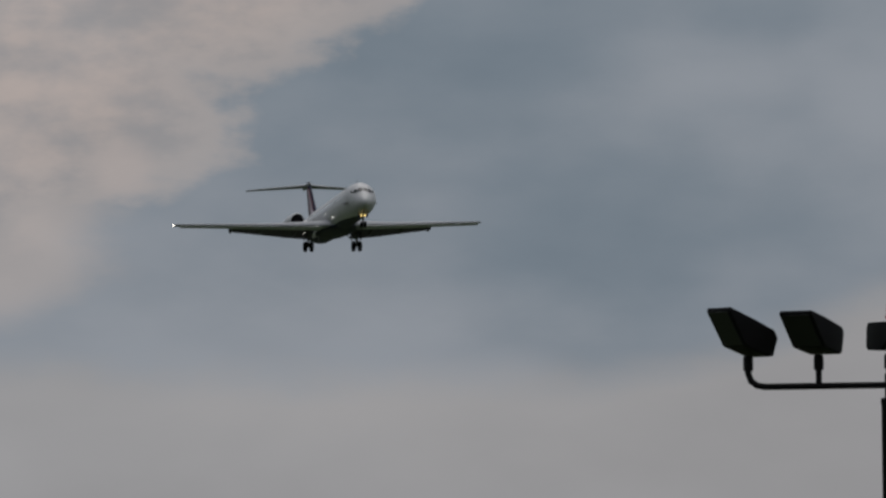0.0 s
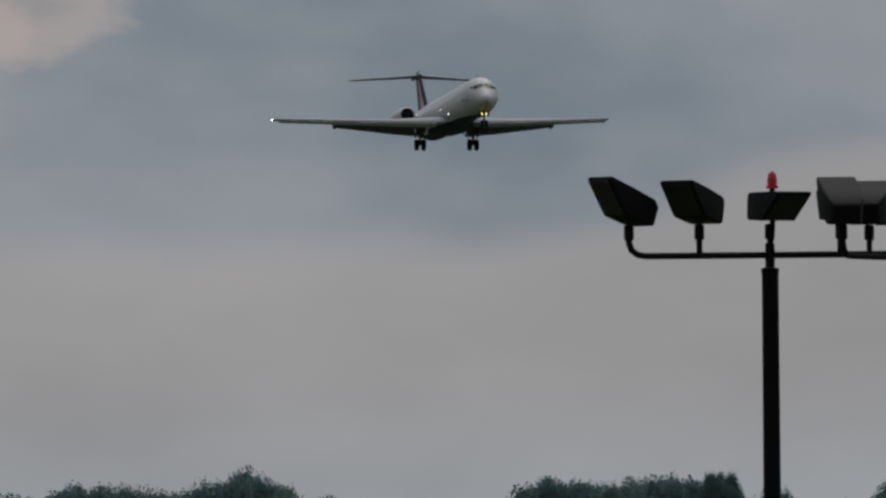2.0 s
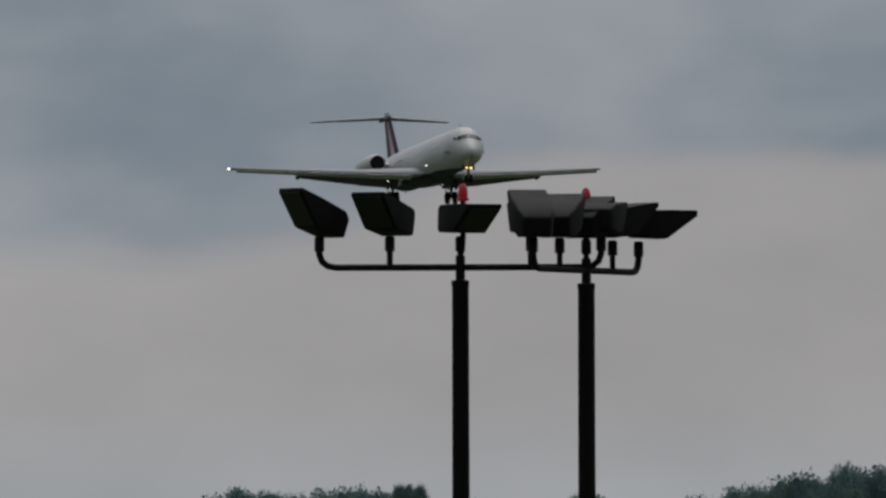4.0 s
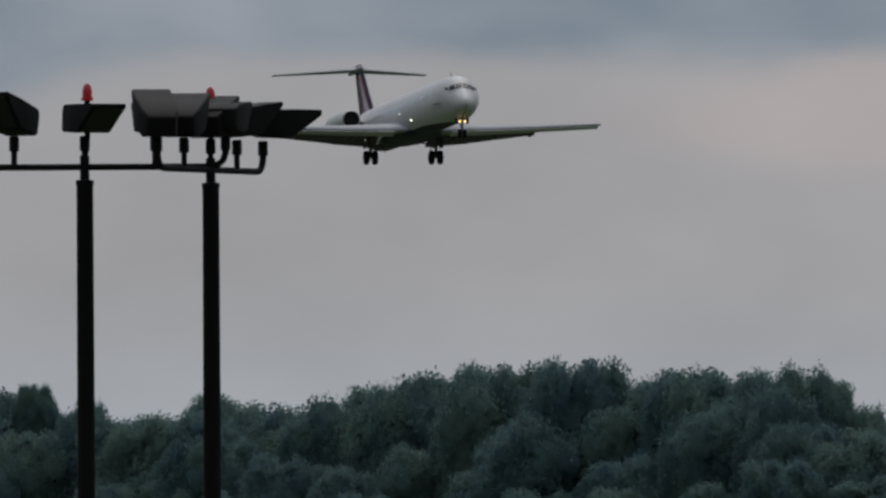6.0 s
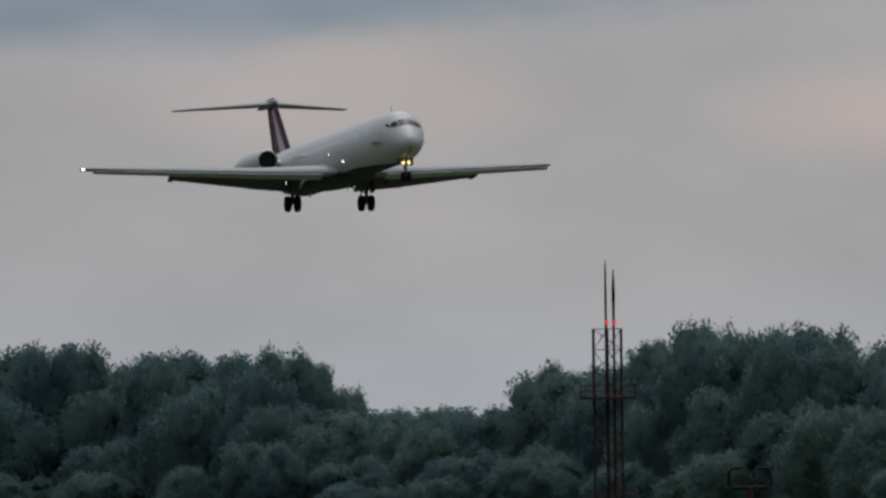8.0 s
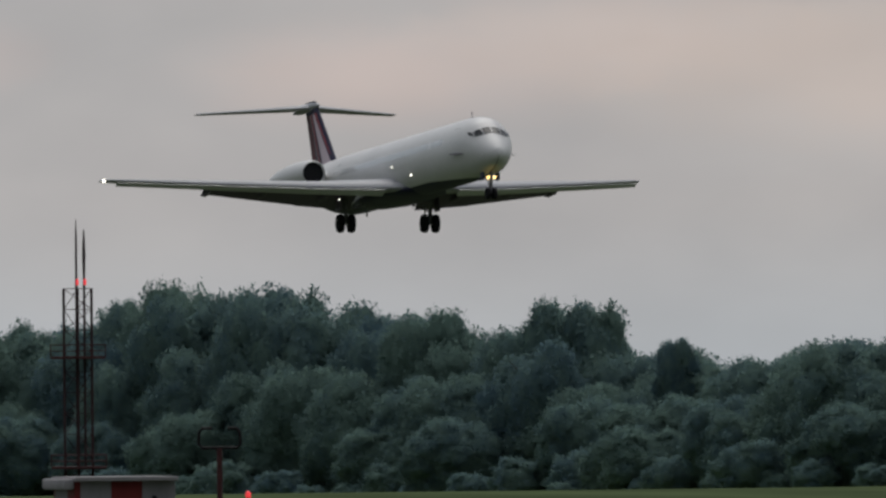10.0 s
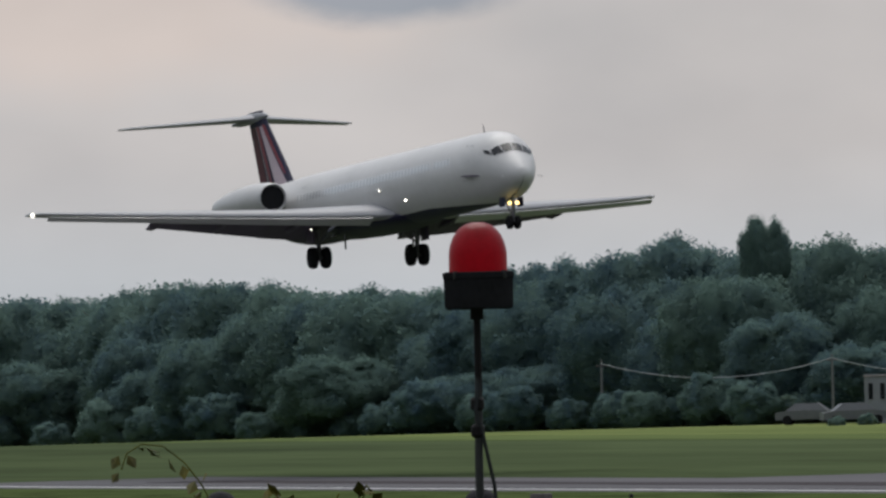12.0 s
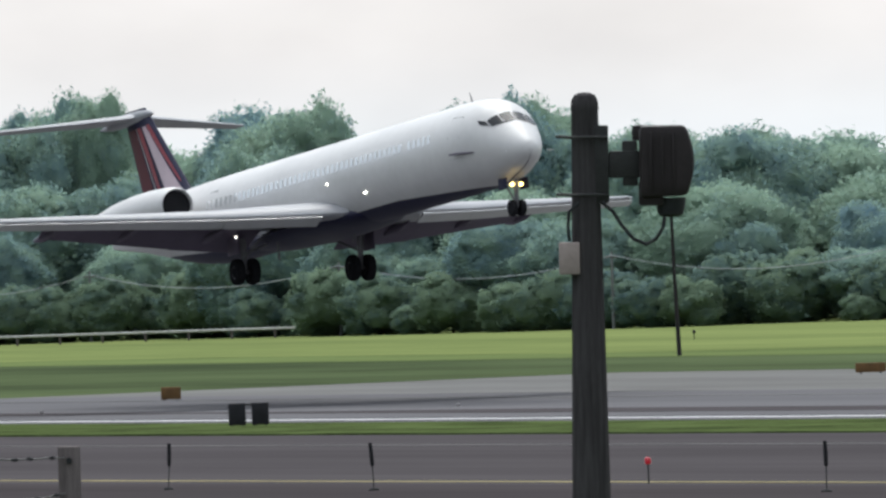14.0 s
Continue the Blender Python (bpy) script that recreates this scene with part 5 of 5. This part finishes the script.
# ---- far side: power line, guard rail, trailer, cars ----
def power_line():
    azs = [-70.0, -69.13, -68.30, -67.42, -66.48, -65.45, -64.35, -63.2]
    for az in azs:
        d = wood_edge(az) - 9
        p = at(az, d, 0)
        th = base("power_pole", Matrix.Translation(p), "grey weathered wooden power pole before the woods", "utility pole", "power poles")
        bm = bmesh.new()
        tube(bm, [(0, 0, 0), (0, 0, rise(d, -0.155))], [0.12, 0.08], 8)
        part("pole", bm, M_GREYPOLE, th)
        bm = bmesh.new()
        block(bm, -0.06, 0.06, -0.4, 0.4, rise(d, -0.18), rise(d, -0.175), 0.01)
        part("crossarm", bm, M_POSTGREY, th)
    for a, b in zip(azs, azs[1:]):
        p, q = at(a, wood_edge(a) - 9.2), at(b, wood_edge(b) - 9.2)
        p.z, q.z = rise(wood_edge(a), -0.168), rise(wood_edge(b), -0.168)
        th = base("power_cable", Matrix.Translation(p), "pale overhead cable sagging between power poles", "cable", "overhead cables")
        bm = bmesh.new()
        tube(bm, [(q - p) * (i / 16) - Vector((0, 0, 1.15 * 4 * (i / 16) * (1 - i / 16))) for i in range(17)], 0.028, 5)
        part("strand", bm, M_WIREPALE, th)


power_line()


def guard_rail():
    p, q = at(-68.65, 1000, 0), at(-66.40, 973, 0)
    th = base("guard_rail", Matrix.Translation(p), "long pale metal guard rail before the woods", "guard rail")
    n = 14
    bm = bmesh.new()
    tube(bm, [(q - p) * (i / n) + Vector((0, 0, 0.62)) for i in range(n + 1)], 0.085, 6)
    part("rail", bm, M_PALEPOLE, th)
    for i in range(n + 1):
        c = (q - p) * (i / n)
        bm = bmesh.new()
        block(bm, c.x - .06, c.x + .06, c.y - .06, c.y + .06, 0, 0.6, 0.01)
        part("rail_post", bm, M_POSTGREY, th)


guard_rail()


def trailer():
    d = 1004
    p = at(-68.90, d, 0)
    th = base("site_building", Matrix.Translation(p) @ pose(0, 0, 0, 0, 0, 68.9), "small pale site building with five dark windows", "building")
    w, h = 1.95, 3.1
    bm = bmesh.new()
    block(bm, -w, w, 0, 3.2, 0, h, 0.03)
    part("wall", bm, M_HOUSE, th, smooth=False)
    bm = bmesh.new()
    block(bm, -w - 0.06, w + 0.06, -0.08, 3.3, h + 0.004, h + 0.12, 0.02)
    part("roof", bm, M_ROOF, th, "pale flat roof edge", False)
    for i in range(5):
        x = -w + 0.42 + i * 0.78
        win = bmesh.new()
        block(win, x - 0.20, x + 0.20, -0.04, -0.004, 1.55, 2.75, 0.01)
        wn = part("window", win, M_HOUSE, th, smooth=False)
        bm = bmesh.new()
        block(bm, x - 0.15, x + 0.15, -0.06, -0.044, 1.62, 2.68, 0.004)
        part("pane", bm, M_GLASS, wn, "dark window pane", False)
    bm = bmesh.new()
    block(bm, w + 0.01, w + 3.9, 0.4, 3.0, 0, h - 0.25, 0.04)
    part("annex", bm, M_ANNEX, th, "grey low annex", False)
    bm = bmesh.new()
    tube(bm, [(1.2, 1, h), (1.2, 1, h + 0.5)], 0.06, 6)
    part("vent_pipe", bm, M_STEEL, th)
    bm = bmesh.new()
    tube(bm, [(4.03, 1, h - 0.3), (4.03, 1, 3.95)], 0.05, 6)
    block(bm, 3.83, 4.23, 0.8, 1.2, 3.9, 4.55, 0.04)
    block(bm, 3.92, 4.2, 0.85, 1.15, 4.55, 5.0, 0.04)
    part("roof_unit", bm, M_HOUSE, th, "pale roof unit on a short mast", False)


trailer()


def parked_car(az, d, turn, material, label):
    th = base("car", Matrix.Translation(at(az, d, 0)) @ pose(0, 0, 0, 0, 0, -az + turn), label, "car", "parked cars")
    bm = bmesh.new()
    prof = [(-2.2, 0.35), (-2.2, 0.85), (-1.5, 0.95), (-0.9, 1.42), (0.6, 1.45), (1.25, 0.98), (2.1, 0.85), (2.2, 0.4)]
    rows = [[bm.verts.new((x, y * (0.85 if z > 1.2 else 1), z)) for x, z in prof] for y in (-0.85, -0.6, 0.6, 0.85)]
    for a, b in zip(rows, rows[1:]):
        for k in range(len(prof)):
            bm.faces.new((a[k], a[(k + 1) % len(prof)], b[(k + 1) % len(prof)], b[k]))
    bm.faces.new(rows[0]), bm.faces.new(rows[-1][::-1])
    part("body", bm, material, th, smooth=False)
    for x in (-1.4, 1.4):
        for y in (-0.8, 0.8):
            bm = bmesh.new()
            lathe(bm, [(0.1, -0.1), (0.32, -0.1), (0.33, 0), (0.32, 0.1), (0.1, 0.1)], 14, "y", (x, y, 0.33))
            part("wheel", bm, M_RUBBER, th)
    bm = bmesh.new()
    block(bm, -0.85, 0.75, -0.74, 0.74, 1.05, 1.36, 0.05)
    part("window_band", bm, M_GLASS, th)


parked_car(-69.05, 998, 10, M_CARGREY, "dull grey parked car before the site building")
parked_car(-69.22, 1009, -8, M_CARGREY, "dull grey parked car before the site building")


# ---- woods ----
def crown_mesh(name, seed, material, leaves=2600, lobes=9, leaf=0.5):
    """A crown of height 1 and width 1: billowing boughs, each a dense mass under many small leaf tufts."""
    rnd = random.Random(seed)
    verts, faces, normals = [], [], []
    blobs = [(Vector((0, 0, 0.48)), 0.40)]
    n_lobes = lobes * 2 + 8
    for i in range(n_lobes):
        # boughs over an upright egg
        t = (i + 0.5) / n_lobes
        z = -0.92 + 1.86 * t
        a = i * 2.4 + rnd.uniform(-.5, .5)
        ring = math.sqrt(max(0.0, 1 - z * z))
        k = rnd.uniform(0.80, 1.10)
        blobs.append((Vector((0.32 * k * ring * math.cos(a), 0.32 * k * ring * math.sin(a), 0.48 + 0.36 * z * k)), rnd.uniform(0.15, 0.215) * (1.12 - 0.25 * t)))
    mid = Vector((0, 0, 0.45))

    def turn(d, p):
        n = d * 0.22 + (p - mid) * 1.6 + noise.noise_vector(p * 9) * 0.28 + noise.noise_vector(p * 24) * 0.30 + noise.noise_vector(p * 70) * 0.38
        return n.normalized()

    ball = bmesh.new()
    bmesh.ops.create_icosphere(ball, subdivisions=3, radius=1)
    sphere, tris = [v.co.copy() for v in ball.verts], [tuple(v.index for v in f.verts) for f in ball.faces]
    ball.free()
    for c, r in blobs:
        k = len(verts)
        for d in sphere:
            q = c + Vector((d.x, d.y, d.z * 0.9)) * r
            q = q + d * (0.045 * noise.noise(q * 8) + 0.040 * noise.noise(q * 17) + 0.020 * noise.noise(q * 38) - 0.042)
            verts.append(q)
            normals.append(turn(d, q))
        faces += [(k + a, k + b, k + c2) for a, b, c2 in tris]
    tot = sum(r * r for _, r in blobs)
    for c, r in blobs:
        others = [(c2, 0.8 * r2 * r2) for c2, r2 in blobs if c2 is not c and (c2 - c).length < r + r2]
        for i in range(int(leaves * r * r / tot)):
            for attempt in range(4):
                d = Vector((rnd.gauss(0, 1), rnd.gauss(0, 1), rnd.gauss(0, 1) + 0.25)).normalized()
                p = c + Vector((d.x, d.y, d.z * 0.9)) * r
                # leaves grow on the outside of the crown
                if not any((p - c2).length_squared < r2 for c2, r2 in others):
                    break
            p = p + d * (0.045 * noise.noise(p * 8) + 0.040 * noise.noise(p * 17) + rnd.uniform(-0.046, 0.002) + 0.012 * rnd.random() ** 3)
            s = leaf * rnd.uniform(0.5, 1.25)
            u = Vector((rnd.gauss(0, 1), rnd.gauss(0, 1), rnd.gauss(0, .7))).normalized() * s
            w = (d + Vector((rnd.gauss(0, .5), rnd.gauss(0, .5), rnd.gauss(0, .5)))).cross(u).normalized() * s * rnd.uniform(.6, 1.0)
            k = len(verts)
            n = (turn(d, p) + Vector((rnd.gauss(0, .32), rnd.gauss(0, .32), rnd.gauss(0, .32)))).normalized()
            out = 1 if u.cross(w).dot(n) < 0 else -1   # the outer face of the leaf
            verts += [p - u * out, p + w, p + u * out]
            normals += [n, n, n]
            faces.append((k, k + 1, k + 2))
    high = sorted(v.z for v in verts)[int(len(verts) * 0.998)]
    wide = sorted(max(abs(v.x), abs(v.y)) for v in verts)[int(len(verts) * 0.985)] * 2
    me = bpy.data.meshes.new(name)
    me.from_pydata([(v.x / wide, v.y / wide, v.z / high) for v in verts], [], faces)
    me.materials.append(material)
    me.polygons.foreach_set("use_smooth", [True] * len(me.polygons))
    me.normals_split_custom_set_from_vertices([tuple(n) for n in normals])
    return me


def trunk_mesh(seed):
    rnd = random.Random(seed)
    bm = bmesh.new()
    tube(bm, [(0, 0, -0.03), (0.005, 0, 0.2), (-0.006, 0.004, 0.5), (0, 0, 0.82)], [0.024, 0.017, 0.011, 0.003], 7)
    for i in range(7):
        a, z = i * 2.4, 0.2 + 0.08 * i
        tube(bm, [(0, 0, z), (0.13 * math.cos(a), 0.13 * math.sin(a), z + 0.09), (0.26 * math.cos(a), 0.26 * math.sin(a), z + 0.2)], [0.009, 0.006, 0.002], 5)
    return mesh_of("trunk", bm, M_TRUNK)


def woods():
    rnd = random.Random(11)
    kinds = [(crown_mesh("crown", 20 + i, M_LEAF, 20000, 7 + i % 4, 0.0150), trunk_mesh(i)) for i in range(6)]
    # the same crowns again in the lighter, haze-coloured leaves
    hazed = [(crown_mesh("crown", 40 + i, M_LEAFHAZE, 20000, 7 + i % 4, 0.0150), trunk_mesh(i)) for i in range(6)]
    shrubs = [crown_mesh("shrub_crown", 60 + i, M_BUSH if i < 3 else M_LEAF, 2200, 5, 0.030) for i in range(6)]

    stalk = trunk_mesh(9)

    def tree(az, d, top, width):
        p = at(az, d)
        p.z = ground_z(p.x, p.y)
        h = max(3.0, top - p.z)
        # trees to the right take the lighter copy: haze painted in, no other species
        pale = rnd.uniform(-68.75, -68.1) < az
        cr, tr = (hazed if pale else kinds)[rnd.randrange(6)]
        ob = base("tree", Matrix.Translation(p) @ pose(0, 0, 0, 0, 0, rnd.uniform(0, 360)), "broad deciduous tree in dense summer foliage, leaf colour lightened for haze" if pale else "broad deciduous tree in dense summer foliage, leaf colour tinted bluish for haze", "tree", "trees of the woods")
        tall = min(h, 1.9 * width)   # the crown sits at the head of the trunk
        for nm, me, m in (("crown", cr, pose(0, 0, h - tall) @ Matrix.Diagonal((width, width, tall, 1))), ("trunk", tr, Matrix.Diagonal((width, width, h, 1)))):
            o = new(nm, me)
            o.parent = ob
            o.matrix_basis = m

    # the back row makes the skyline: the broadest crown that fits each place, first at the heads that stand out
    def back_tree(az, slack):
        d = wood_edge(az) + rnd.uniform(24, 40)
        for w in (13.5, 10.5, 8.0, 6.0, 4.6):
            w *= rnd.uniform(0.9, 1.1)
            el = dome_top(az, math.degrees(0.5 * w / d))
            if el > skyline(az) - slack:
                break
        tree(az, d, rise(d, el - 0.012), w)
        return d

    for (_, e0), (a, e), (_, e1) in zip(WOODS_LINE, WOODS_LINE[1:], WOODS_LINE[2:]):
        if e > max(e0, e1) and -82 < a < -63.6:
            d = wood_edge(a) + rnd.uniform(18, 26)
            w = next((w for w in (11.0, 9.0, 7.5, 6.0, 5.0) if dome_top(a, math.degrees(0.5 * w / d)) > e - 0.045), 4.2)
            tree(a, d, rise(d, e - 0.012), w)
    az = -82.2
    while az < -63.5:
        az += rnd.uniform(0.15, 0.24) * 1030 / back_tree(az, 0.022)
    # lower rows before it
    az = -82.2
    while az < -63.5:
        d = wood_edge(az)
        for off, lo, hi, w0, w1 in ((22, 0.84, 0.98, 9, 13), (12, 0.60, 0.86, 8, 13), (3, 0.38, 0.66, 7, 11)):
            a = az + rnd.uniform(-.12, .12)
            dd = d + off + rnd.uniform(-4, 4)
            g = at(a, dd)
            zg = ground_z(g.x, g.y)
            w = rnd.uniform(w0, w1)
            h = (rise(dd, dome_top(a, math.degrees(0.5 * w / dd))) - zg) * rnd.uniform(lo, hi)
            tree(a, dd, zg + h, w)
        az += rnd.uniform(0.34, 0.5) * 1030 / d
    # shrubs along the edge
    az = -80.5
    while az < -62.5:
        d = wood_edge(az) - rnd.uniform(2, 9)
        s = rnd.uniform(2.0, 5.0)
        if abs(az + 68.75) < 0.4:
            s, d = rnd.uniform(0.8, 1.5), 994
        p = at(az, d)
        p.z = ground_z(p.x, p.y) - 0.3
        ob = base("shrub", Matrix.Translation(p) @ pose(0, 0, 0, 0, 0, rnd.uniform(0, 360)), "low leafy shrub at the edge of the woods", "shrub", "shrubs of the wood edge")
        # left-hand shrubs use the darker copy of the leaf colour
        for nm, me in (("crown", shrubs[rnd.randrange(3) + (3 if az < -69.4 else 0)]), ("stem", stalk)):
            o = new(nm, me)
            o.parent = ob
            o.matrix_basis = Matrix.Diagonal((s * 1.3, s * 1.3, s, 1))
        az += rnd.uniform(0.08, 0.22)


woods()


# ---- what moves ----
def motions():
    walk(airliner, [
        (0, pose(-1536.62, 244.30, 56.32, -0.02, -4.11, -0.5)),
        (0.5, pose(-1501.25, 244.31, 54.48, -0.07, -4.36, -0.5)),
        (1, pose(-1465.89, 244.31, 52.65, -0.27, -4.38, -0.5)),
        (1.5, pose(-1430.43, 244.34, 50.81, -0.41, -4.13, -0.5)),
        (2, pose(-1394.84, 244.41, 48.96, -0.16, -3.54, -0.5)),
        (2.5, pose(-1359.19, 244.48, 47.11, 0.02, -2.91, -0.5)),
        (2.7, pose(-1344.92, 244.50, 46.36, 0.07, -2.72, -0.5)),
        (4.8, pose(-1194.72, 244.46, 38.14, 0.05, -2.89, -0.5)),
        (5, pose(-1180.37, 244.49, 37.38, 0.14, -3.06, -0.5)),
        (5.5, pose(-1144.44, 244.59, 35.49, 0.10, -3.33, -0.5)),
        (6, pose(-1108.59, 244.67, 33.60, 0.14, -3.45, -0.5)),
        (6.5, pose(-1072.91, 244.71, 31.73, 0.20, -3.55, -0.5)),
        (7, pose(-1037.35, 244.71, 29.91, 0.23, -3.72, -0.5)),
        (7.2, pose(-1023.14, 244.71, 29.20, 0.10, -3.57, -0.5)),
        (9.3, pose(-873.90, 244.62, 22.71, -0.07, -3.54, -0.5)),
        (9.5, pose(-859.60, 244.61, 22.13, -0.43, -3.52, -0.5)),
        (10, pose(-823.78, 244.58, 20.70, -0.40, -3.65, -0.5)),
        (10.5, pose(-788.00, 244.51, 19.27, -0.30, -3.68, -0.5)),
        (11, pose(-752.10, 244.46, 17.84, -0.38, -3.42, -0.5)),
        (11.5, pose(-716.26, 244.39, 16.36, -0.07, -3.45, -0.5)),
        (12, pose(-680.50, 244.31, 14.94, 0.31, -3.43, -0.5)),
        (12.5, pose(-644.93, 244.23, 13.57, 0.65, -3.60, -0.5)),
        (13, pose(-609.65, 244.14, 12.32, 0.27, -3.98, -0.5)),
        (13.2, pose(-595.75, 244.06, 11.90, 0.27, -4.44, -0.5)),
        (13.5, pose(-575.13, 243.91, 11.37, -0.06, -4.96, -0.5)),
        (13.8, pose(-554.18, 243.83, 10.88, 0.03, -5.32, -0.5)),
        (14, pose(-540.08, 243.81, 10.54, 0.01, -5.58, -0.5)),
    ])


motions()
